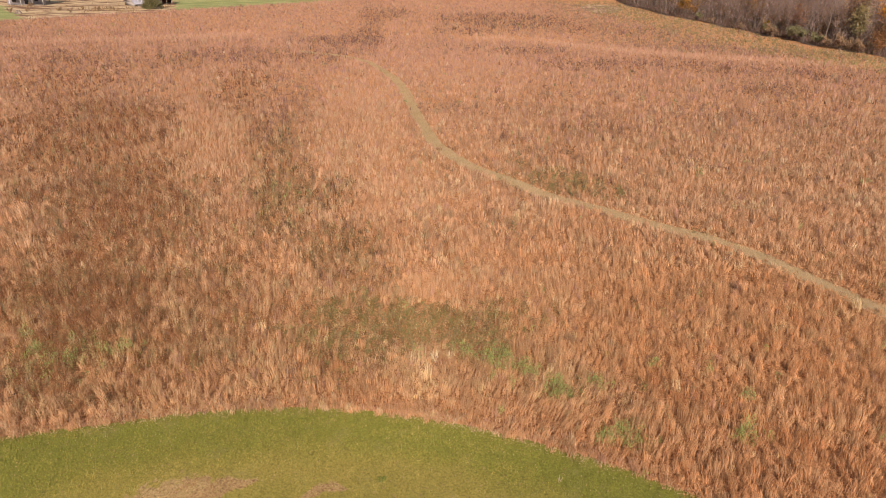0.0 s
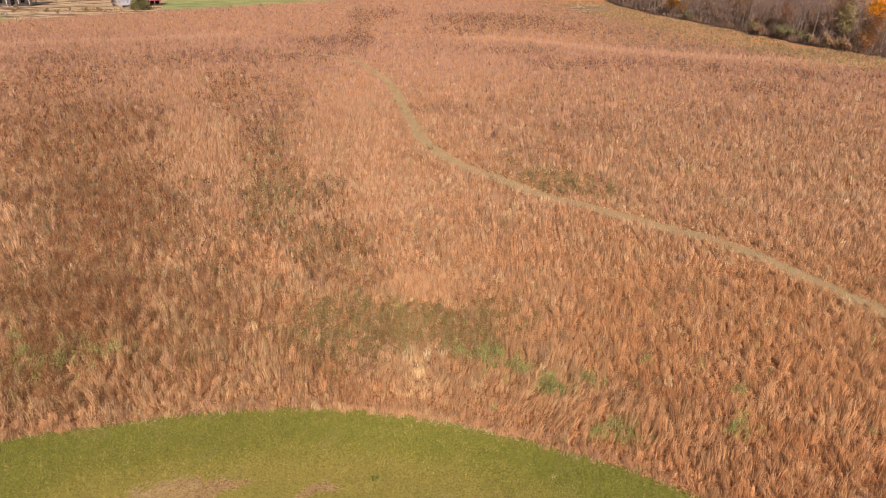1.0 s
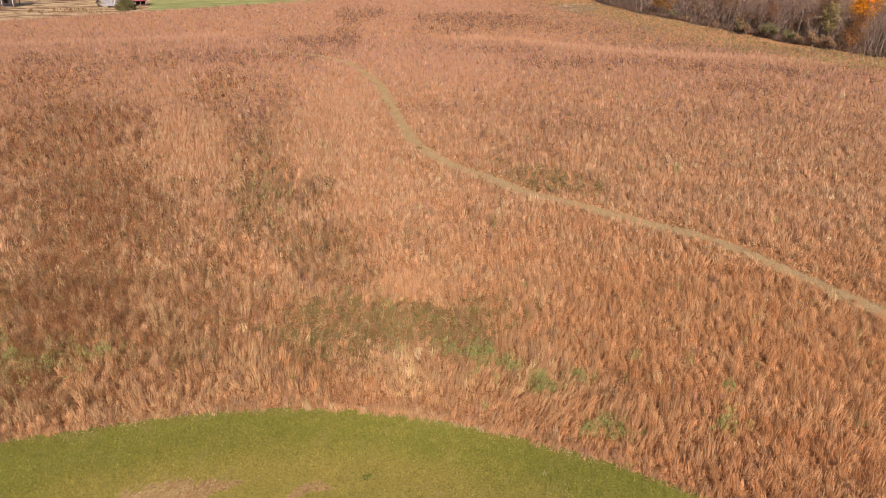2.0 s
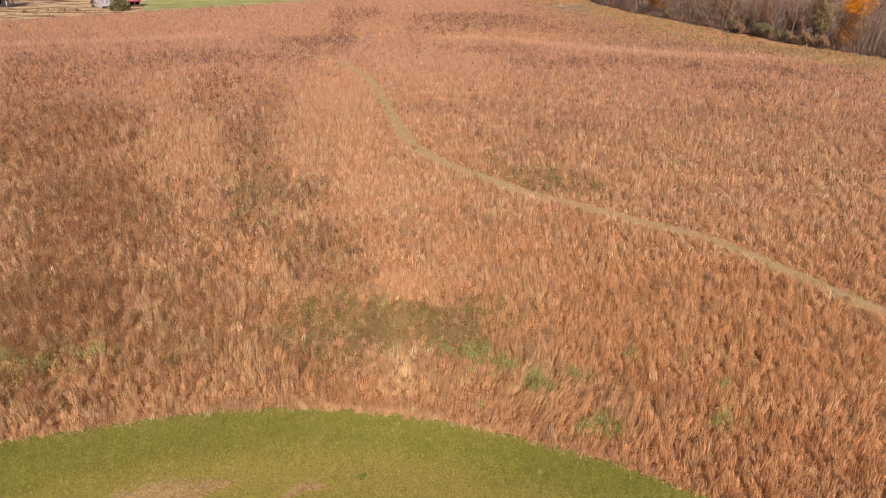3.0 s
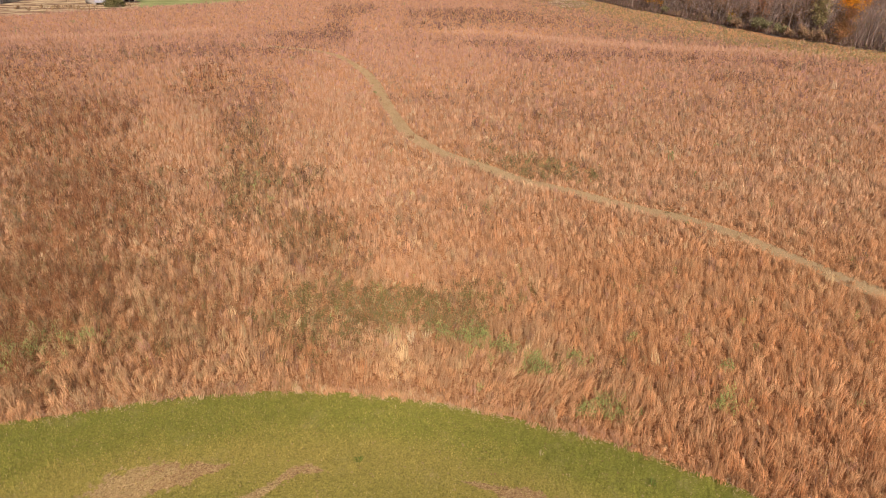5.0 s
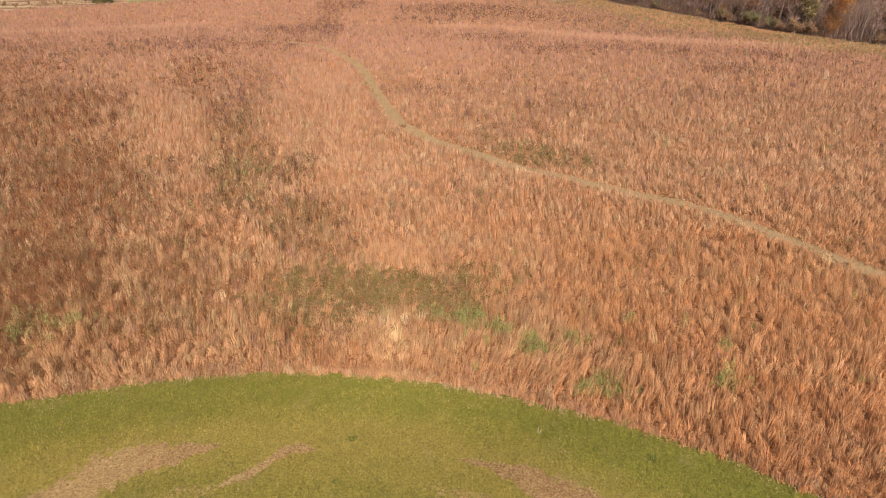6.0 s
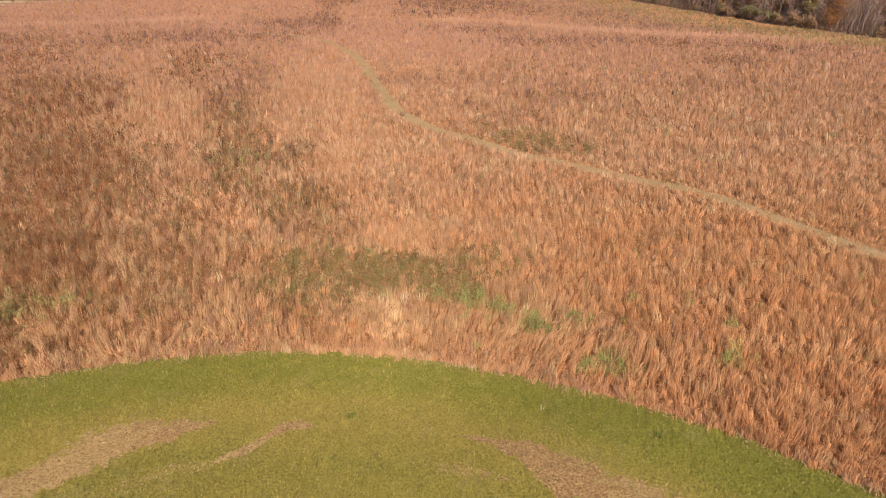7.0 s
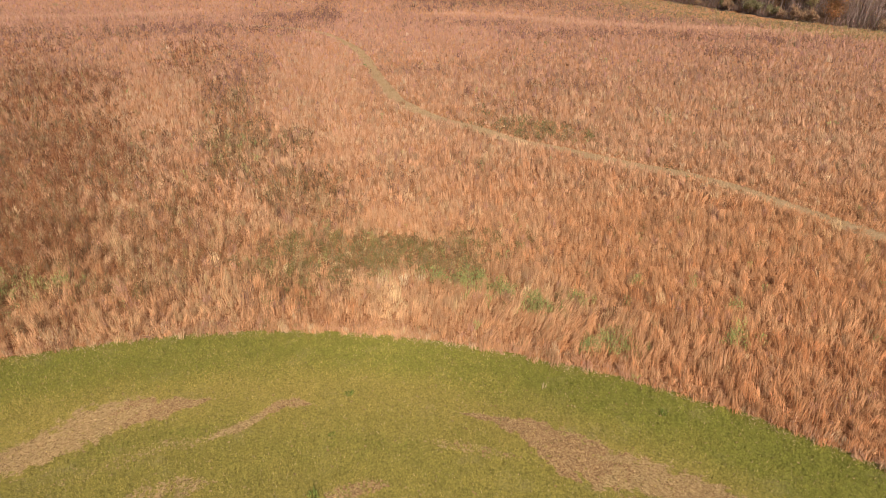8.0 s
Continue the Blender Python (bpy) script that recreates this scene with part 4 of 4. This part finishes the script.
for src, y, back, s in ((oak, 126.0, 6.0, 1.1), (oak, 149.5, 4.0, 0.9), (oak, 163.0, 5.5, 1.1), (oak, 179.0, 6.0, 1.0), (oak, 112.0, 5.0, 1.0), (oak, 204.0, 6.0, 1.0), (haze, 115.5, 6.0, 1.0), (haze, 131.0, 5.0, 1.1),
                        (haze, 140.5, 7.0, 1.2), (haze, 146.5, 6.0, 1.0), (haze, 170.0, 5.0, 1.1), (haze, 186.0, 6.0, 1.1), (haze, 108.0, 5.0, 1.0), (haze, 220.0, 7.0, 1.1), (oak, 103.0, 4.5, 1.0)):
    x, y = at_edge(y, back)
    copy_thing(src, pose(x, y, float(height(x, y)), 0, 0, rng.uniform(0, 360)) @ Matrix.Diagonal((s, s, s, 1)))
bush = leafy_tree("shrub", 50, 2.4, 4.4, (0.25, 0.225, 0.12), "low dull green shrub at the foot of the wood", 1500, 0.16, 0.05, 5, "shrub")
tagged(bush, group="shrubs along the wood")
put(bush, *at_edge(141.0, 0.6))
brown = leafy_tree("shrub", 51, 2.2, 4.0, (0.33, 0.215, 0.135), "low brown-olive shrub at the foot of the wood", 1100, 0.15, 0.05, 5, "shrub")
tagged(brown, group="shrubs along the wood")
put(brown, *at_edge(127.0, 0.4))
for src, y, back, s in ((bush, 138.0, 0.9, 0.9), (bush, 132.5, 0.4, 0.8), (bush, 148.0, 0.8, 0.8), (bush, 182.0, 0.7, 0.7), (brown, 123.5, 0.5, 0.9), (brown, 130.0, 0.5, 0.7), (brown, 145.5, 0.2, 1.0),
                        (brown, 158.0, 0.6, 0.6), (brown, 175.0, 0.5, 0.6), (brown, 107.5, 0.6, 1.0),
                        (brown, 103.0, 0.5, 0.8)):
    x, y = at_edge(y, back)
    copy_thing(src, pose(x, y, float(height(x, y)), 0, 0, rng.uniform(0, 360)) @ Matrix.Diagonal((s, s, s, 1)))


for k in range(3):
    y = 99.0 + k * 13.0 + rng.uniform(-1.2, 1.2)
    x, y = at_edge(y, rng.uniform(-0.5, 0.6))
    s = rng.uniform(0.55, 0.95)
    copy_thing(brown if rng.random() < 0.85 else bush, pose(x, y, float(height(x, y)), 0, 0, rng.uniform(0, 360)) @ Matrix.Diagonal((s, s, s * rng.uniform(0.7, 1.2), 1)))


# brush and dry stems that fill the foot of the wood
def brushwood():
    n = 46000
    y = rng.uniform(98, 290, n)
    deep = rng.random(n) < 0.5
    x = wood_line(y) + 0.3 + np.where(deep, rng.uniform(4, 60, n), np.abs(rng.normal(0, 1, n)) * 4)
    h = rng.uniform(0.3, 1.7, n) * np.where(rng.random(n) < 0.15, 1.7, 1) * np.where(deep, 2.4, 1)
    col = pick(n, (np.array((0.27, 0.17, 0.148)), 4), (np.array((0.19, 0.12, 0.10)), 1.6), (np.array((0.40, 0.30, 0.25)), 1.3), (np.array((0.24, 0.14, 0.085)), 1.8), (np.array((0.20, 0.17, 0.075)), 1.0)) * rng.uniform(0.7, 1.3, (n, 1))
    v, f, tt = blades(np.column_stack([x, y, height(x, y)]), h, rng.normal(0, 0.30, (n, 2)) * h[:, None], rng.uniform(0.04, 0.10, n), rng.uniform(0, 3.14, n), col, 0.4, kite=0.5)
    tagged(new("undergrowth", mesh_of("undergrowth", v, f, M_BLADE, tt)), "tangled grey-brown stems and brambles under the trees", "undergrowth", kind="stuff")


brushwood()


# ---- the farm beyond the prairie ----
def band_material(name, a, b, c, fine=3.0):
    """Mown ground in long uneven bands."""
    m, t, bs = material(name)
    mp = node(t, "ShaderNodeMapping")
    t.links.new(place(t), mp.inputs["Vector"])
    mp.inputs["Rotation"].default_value = (0, 0, radians(-24))
    mp.inputs["Scale"].default_value = (0.13, 0.30, 0.10)
    col = ramp(t, grain(t, 1.0, 4, 0.6, mp.outputs["Vector"]), [(0.41, a), (0.5, b), (0.6, c)])
    g = grain(t, fine, 5, 0.7)
    col = mixed(t, 1.0, col, ramp(t, g, [(0.3, (0.7, 0.7, 0.7)), (0.7, (1.2, 1.2, 1.2))]), "MULTIPLY")
    t.links.new(col, bs.inputs["Base Color"])
    bs.inputs["Roughness"].default_value = 0.95
    bs.inputs["Specular IOR Level"].default_value = 0.2
    bump(t, bs, g, 0.1)
    return m


M_HAY = band_material("cut_field", (0.20, 0.10, 0.06), (0.40, 0.26, 0.15), (0.56, 0.41, 0.25))
M_GREENFIELD = band_material("pasture", (0.23, 0.235, 0.085), (0.28, 0.28, 0.105), (0.33, 0.32, 0.13))
M_DIRT = band_material("bare_dirt", (0.15, 0.085, 0.055), (0.36, 0.235, 0.15), (0.52, 0.37, 0.25))


def green_side(x, y):
    """Metres into the pasture, past its border with the cut field."""
    return (x + 88.2) * 0.94 + (y - 221.6) * 0.35


def yard(x, y):
    return np.minimum(-((x + 125.5) * 0.77 + (y - 195.5) * 0.64), 214 - y)


fx, fy = np.arange(-300, 40, 2.5), np.arange(118, 420, 2.5)
tagged(sheet("cut_field", fx, fy, M_HAY, 0.03, keep=lambda x, y: (beyond(x, y) > 0.5) & ((green_side(x, y) < 0) | (beyond(x, y) < 4)) & ((yard(x, y) < 0) | (beyond(x, y) < 24)) & (x < -20)), "tan cut hayfield with brown bands beyond the prairie", "field", kind="structure")
tagged(sheet("pasture", fx, fy, M_GREENFIELD, 0.04, keep=lambda x, y: (beyond(x, y) > 4) & (green_side(x, y) >= 0)), "light green pasture beyond the prairie", "field", kind="structure")
tagged(sheet("yard", fx, fy, M_GREENFIELD, 0.04, keep=lambda x, y: (beyond(x, y) > 24) & (yard(x, y) >= 0)), "green mown yard before the farmhouse", "lawn", kind="structure")
DIRT = [(45.5, 224, 6.5, 17, -10, 1.0)]
tagged(sheet("dirt_track", np.arange(30, 60, 1.0), np.arange(200, 250, 1.0), M_DIRT, 0.04, keep=lambda x, y: (cover(DIRT, x, y, 0.2) + 0.25 * waves(x, y, 5, 60) > 0.5) & (x < wood_line(y) + 1)), "pale bare dirt and cut brush by the wood", "ground", kind="structure")


def field_weeds():
    """Dry weeds in the cut field and along the prairie's far edge."""
    n = 30000
    x, y = rng.uniform(-150, -30, n), rng.uniform(130, 260, n)
    b = beyond(x, y)
    w = smooth(0.2, 1.0, waves(x, y, 16, 61)) * 0.5 + np.exp(-((x + 102) / 6) ** 2 - ((y - 206) / 5) ** 2) * 1.5
    k = (b > 0.5) & (b < 60) & (rng.random(n) < w) & ((green_side(x, y) < 0) | (b < 4)) & (yard(x, y) < 0)
    x, y = x[k], y[k]
    n = len(x)
    col = pick(n, (STRAW * 0.8, 1), (TAN * 0.7, 3), (BROWN, 3), (OLIVE, 1)) * rng.uniform(0.8, 1.2, (n, 1))
    h = rng.uniform(0.25, 0.9, n)
    v, f, tt = blades(np.column_stack([x, y, height(x, y)]), h, rng.normal(0, 0.2, (n, 2)), rng.uniform(0.12, 0.3, n), rng.uniform(0, 3.14, n), col, simple=True)
    tagged(new("field_weeds", mesh_of("field_weeds", v, f, M_BLADE, tt)), "tan and brown dry weeds scattered over the cut field", "weed", kind="stuff")


field_weeds()


def plain(name, colour, rough=0.7, metal=0.0, fine=3.0, vary=0.25):
    m, t, b = material(name)
    g = grain(t, fine, 5, 0.65)
    lo, hi = tuple(c * (1 - vary) for c in colour), tuple(min(1, c * (1 + vary)) for c in colour)
    t.links.new(ramp(t, g, [(0.3, lo), (0.7, hi)]), b.inputs["Base Color"])
    b.inputs["Roughness"].default_value, b.inputs["Metallic"].default_value = rough, metal
    bump(t, b, g, 0.01, 0.4)
    return m


M_REDROOF = plain("red_sheet_metal", (0.25, 0.05, 0.062), 0.6)
M_REDWALL = plain("red_boards", (0.15, 0.042, 0.045), 0.8)
M_GREYROOF = plain("weathered_sheet_metal", (0.23, 0.215, 0.26), 0.6)
M_GREYWALL = plain("weathered_boards", (0.26, 0.22, 0.20), 0.85)
M_WHITE = plain("faded_siding", (0.30, 0.27, 0.30), 0.75, vary=0.2)
M_PORCH = plain("pale_posts", (0.55, 0.50, 0.50), 0.75, vary=0.15)
M_POST = plain("old_timber", (0.30, 0.24, 0.19), 0.85)
M_DARK = plain("dark_pane", (0.03, 0.03, 0.035), 0.2)
M_PALE = earthy("pale_bark", (0.35, 0.30, 0.26), (0.52, 0.47, 0.43), (0.66, 0.61, 0.57), 7.0, 0.8)


def box(x0, x1, y0, y1, z0, z1):
    v = np.array([(x, y, z) for z in (z0, z1) for y in (y0, y1) for x in (x0, x1)], float)
    f = np.array([(0, 2, 3, 1), (4, 5, 7, 6), (0, 1, 5, 4), (2, 6, 7, 3), (0, 4, 6, 2), (1, 3, 7, 5)])
    return v, f


def boxes(name, mat, *spans):
    V, F, n = [], [], 0
    for s in spans:
        v, f = box(*s)
        V.append(v)
        F.append(f + n)
        n += 8
    return mesh_of(name, np.vstack(V), [np.vstack(F)], mat)


def roof_plane(name, mat, x0, x1, ya, za, yb, zb, thick=0.06, rib=0.6):
    """A sloping sheet-metal roof plane with raised ribs, from (ya, za) up to (yb, zb)."""
    V, F, n = [], [], 0
    spans = [(x0, x1, 0.0, thick)] + [(x, x + 0.06, thick + 0.001, thick + 0.045) for x in np.arange(x0, x1 - 0.05, rib)]
    for a, b, lo, hi in spans:
        v = np.array([(x, y, z + o) for o in (lo, hi) for y, z in ((ya, za), (yb, zb)) for x in (a, b)], float)
        V.append(v)
        F.append(box(0, 1, 0, 1, 0, 1)[1] + n)
        n += 8
    return mesh_of(name, np.vstack(V), [np.vstack(F)], mat)


def shed(name, label, x, y, turn, wide, deep, eave, ridge, roof, wall, bays):
    """An open-fronted shed with a gable roof: posts, back and side walls, roof planes. The front faces -y before turning."""
    top = tagged(new(name), label, "shed")
    h = deep / 2
    part("back_wall", boxes("back_wall", wall, (-wide / 2, wide / 2, h - 0.12, h, 0, eave)), top)
    for s in (-1, 1):
        xs = s * (wide / 2 - 0.06)
        part("side_wall", boxes("side_wall", wall, (xs - 0.06, xs + 0.06, -h, h - 0.12, 0, eave)), top)
        g = np.array([(xs - 0.06, -h, eave), (xs - 0.06, h, eave), (xs - 0.06, 0, ridge - 0.05), (xs + 0.06, -h, eave), (xs + 0.06, h, eave), (xs + 0.06, 0, ridge - 0.05)])
        part("gable", mesh_of("gable", g, [np.array([(0, 1, 2), (5, 4, 3)]), np.array([(0, 3, 4, 1), (1, 4, 5, 2), (2, 5, 3, 0)])], wall), top)
    for xp in np.linspace(-wide / 2 + 0.2, wide / 2 - 0.2, bays + 1):
        part("post", boxes("post", M_POST, (xp - 0.09, xp + 0.09, -h, -h + 0.18, -0.2, eave)), top)
    part("lintel", boxes("lintel", wall, (-wide / 2, wide / 2, -h - 0.03, -h + 0.09, eave - 0.3, eave + 0.02)), top)
    slope = (ridge - eave) / h
    part("front_roof", roof_plane("front_roof", roof, -wide / 2 - 0.3, wide / 2 + 0.3, -h - 0.5, eave - 0.5 * slope + 0.04, 0, ridge + 0.04), top)
    part("back_roof", roof_plane("back_roof", roof, -wide / 2 - 0.3, wide / 2 + 0.3, 0.004, ridge + 0.04, h + 0.5, eave - 0.5 * slope + 0.04), top)
    part("ridge_cap", boxes("ridge_cap", roof, (-wide / 2 - 0.3, wide / 2 + 0.3, -0.15, 0.15, ridge + 0.09, ridge + 0.15)), top)
    return put(top, x, y, turn)


shed("open_shed", "old open shed with a weathered grey metal roof", -98.8, 222.5, 48, 8.2, 7.0, 1.15, 3.3, M_GREYROOF, M_GREYWALL, 3)
shed("open_shed", "red open-fronted shed with a red metal roof", -95.2, 230.5, 24, 4.9, 5.0, 1.9, 3.6, M_REDROOF, M_REDWALL, 3)


def farmhouse(x, y, turn):
    top = tagged(new("farmhouse"), "weathered grey farmhouse with pale porch posts beyond the cut field", "house")
    part("wall", boxes("wall", M_WHITE, (-5, 5, -3.5, 3.5, 0, 5.2)), top)
    for s in (-1, 1):
        g = np.array([(s * 4.9 - 0.1, -3.5, 5.2), (s * 4.9 - 0.1, 3.5, 5.2), (s * 4.9 - 0.1, 0, 7.6), (s * 4.9 + 0.1, -3.5, 5.2), (s * 4.9 + 0.1, 3.5, 5.2), (s * 4.9 + 0.1, 0, 7.6)])
        part("gable", mesh_of("gable", g, [np.array([(0, 1, 2), (5, 4, 3)]), np.array([(0, 3, 4, 1), (1, 4, 5, 2), (2, 5, 3, 0)])], M_WHITE), top)
    part("roof", roof_plane("roof", M_GREYROOF, -5.3, 5.3, -4.0, 4.9, 0, 7.7), top)
    part("roof", roof_plane("roof", M_GREYROOF, -5.3, 5.3, 0.004, 7.7, 4.0, 4.9), top)
    part("porch_floor", boxes("porch_floor", M_POST, (-4.5, 4.5, -5.6, -3.51, 0, 0.3)), top)
    part("porch_roof", roof_plane("porch_roof", M_GREYROOF, -4.8, 4.8, -5.9, 2.5, -3.51, 3.1), top)
    for xp in (-4.3, -1.5, 1.5, 4.3):
        part("porch_post", boxes("porch_post", M_PORCH, (xp - 0.09, xp + 0.09, -5.5, -5.32, 0.3, 2.55)), top)
    for xp in (-3.2, 2.6):
        w = part("window", boxes("window", M_WHITE, (xp - 0.6, xp + 0.6, -3.56, -3.505, 1.0, 2.3)), top)
        part("pane", boxes("pane", M_DARK, (xp - 0.5, xp + 0.5, -3.58, -3.562, 1.1, 2.2)), w)
    part("door", boxes("door", M_DARK, (-0.5, 0.5, -3.56, -3.505, 0.3, 2.35)), top, "dark front door")
    return put(top, x, y, turn)


farmhouse(-130.5, 214.0, 30)


def log_pile(x, y, turn):
    top = tagged(new("log_pile"), "small stack of dark and pale logs in the yard", "log pile")
    r = np.random.default_rng(5)
    for row, k in ((0, 5), (1, 4), (2, 3)):
        for i in range(k):
            cx, cz = (i - (k - 1) / 2) * 0.34, 0.16 + row * 0.29
            v, f = tube([(cx, -0.7 + r.normal(0, 0.05), cz), (cx, 0.7 + r.normal(0, 0.05), cz)], [0.165, 0.165], 8)
            caps = np.array([list(range(7, -1, -1)), list(range(8, 16))])
            part("log", mesh_of("log", v, [f, caps], M_POST if r.random() < 0.35 else M_BARK), top)
    return put(top, x, y, turn)


log_pile(-116.8, 186.5, 30)


def round_bush(x, y, wide, tall, colour, label):
    """A dense bush in leaf down to the ground: stems and uneven lobes of leaves."""
    r = np.random.default_rng(60)
    v, f, _, _ = branchy(r, tall * 0.8, stems=6, lowest=0.1, limbs=12, girth=0.12, reach=0.35, splay=0.35)
    top = tagged(new("bush"), label, "bush")
    part("stems", mesh_of("stems", v, [f], M_BARK, smooth_faces=True), top)
    a, u = r.uniform(0, 6.283, 46), np.sqrt(r.random(46))
    lobes = np.column_stack([np.cos(a) * u * wide / 2, np.sin(a) * u * wide / 2, 0.25 + tall * 0.9 * np.sqrt(1 - 0.9 * u ** 2) * r.random(46)])
    lv, lf, lt = foliage(r, lobes[r.integers(0, 46, 5200)], colour, 0.17, 0.36)
    lv[:, 2] = np.maximum(lv[:, 2], 0.02)
    part("crown", mesh_of("crown", lv, lf, M_LEAF, lt), top)["kind"] = "stuff"
    return put(top, x, y)


round_bush(-91.0, 211.0, 5.0, 4.4, (0.19, 0.165, 0.075), "rounded dark olive bush before the old sheds")

# pale dead tree before the grey shed
r_dead = np.random.default_rng(77)
dv2, df2, _, _ = branchy(r_dead, 6.5, stems=7, lowest=0.1, limbs=21, girth=0.2, reach=0.35, splay=0.5)
snag = tagged(new("dead_tree"), "pale barkless dead tree leaning before the grey shed", "tree")
part("trunk", mesh_of("trunk", dv2, [df2], M_PALE, smooth_faces=True), snag)
put(snag, -98.0, 218.5, 40)

for x, y, s in ((-120.3, 188.5, 0.5), (-112.0, 198.0, 0.45), (-106.3, 193.0, 0.45), (-117.5, 192.0, 0.35), (-101.0, 206.0, 0.4), (-104.0, 204.0, 0.4), (-124.0, 204.5, 0.5)):
    copy_thing(brown, pose(x, y, float(height(x, y)), 0, 0, rng.uniform(0, 360)) @ Matrix.Diagonal((s, s, s, 1)))["label"] = "small brown bush in the cut field"
for x, y, k, s in ((-128.0, 222.0, 0, 0.8), (-124.0, 226.0, 1, 0.9), (-140.0, 224.0, 2, 0.9), (-121.0, 230.0, 4, 0.9), (-146.0, 215.0, 3, 1.0)):
    copy_thing(kinds[k], pose(x, y, float(height(x, y)), 0, 0, rng.uniform(0, 360)) @ Matrix.Diagonal((s, s, s, 1)))["group"] = "trees by the farmhouse"
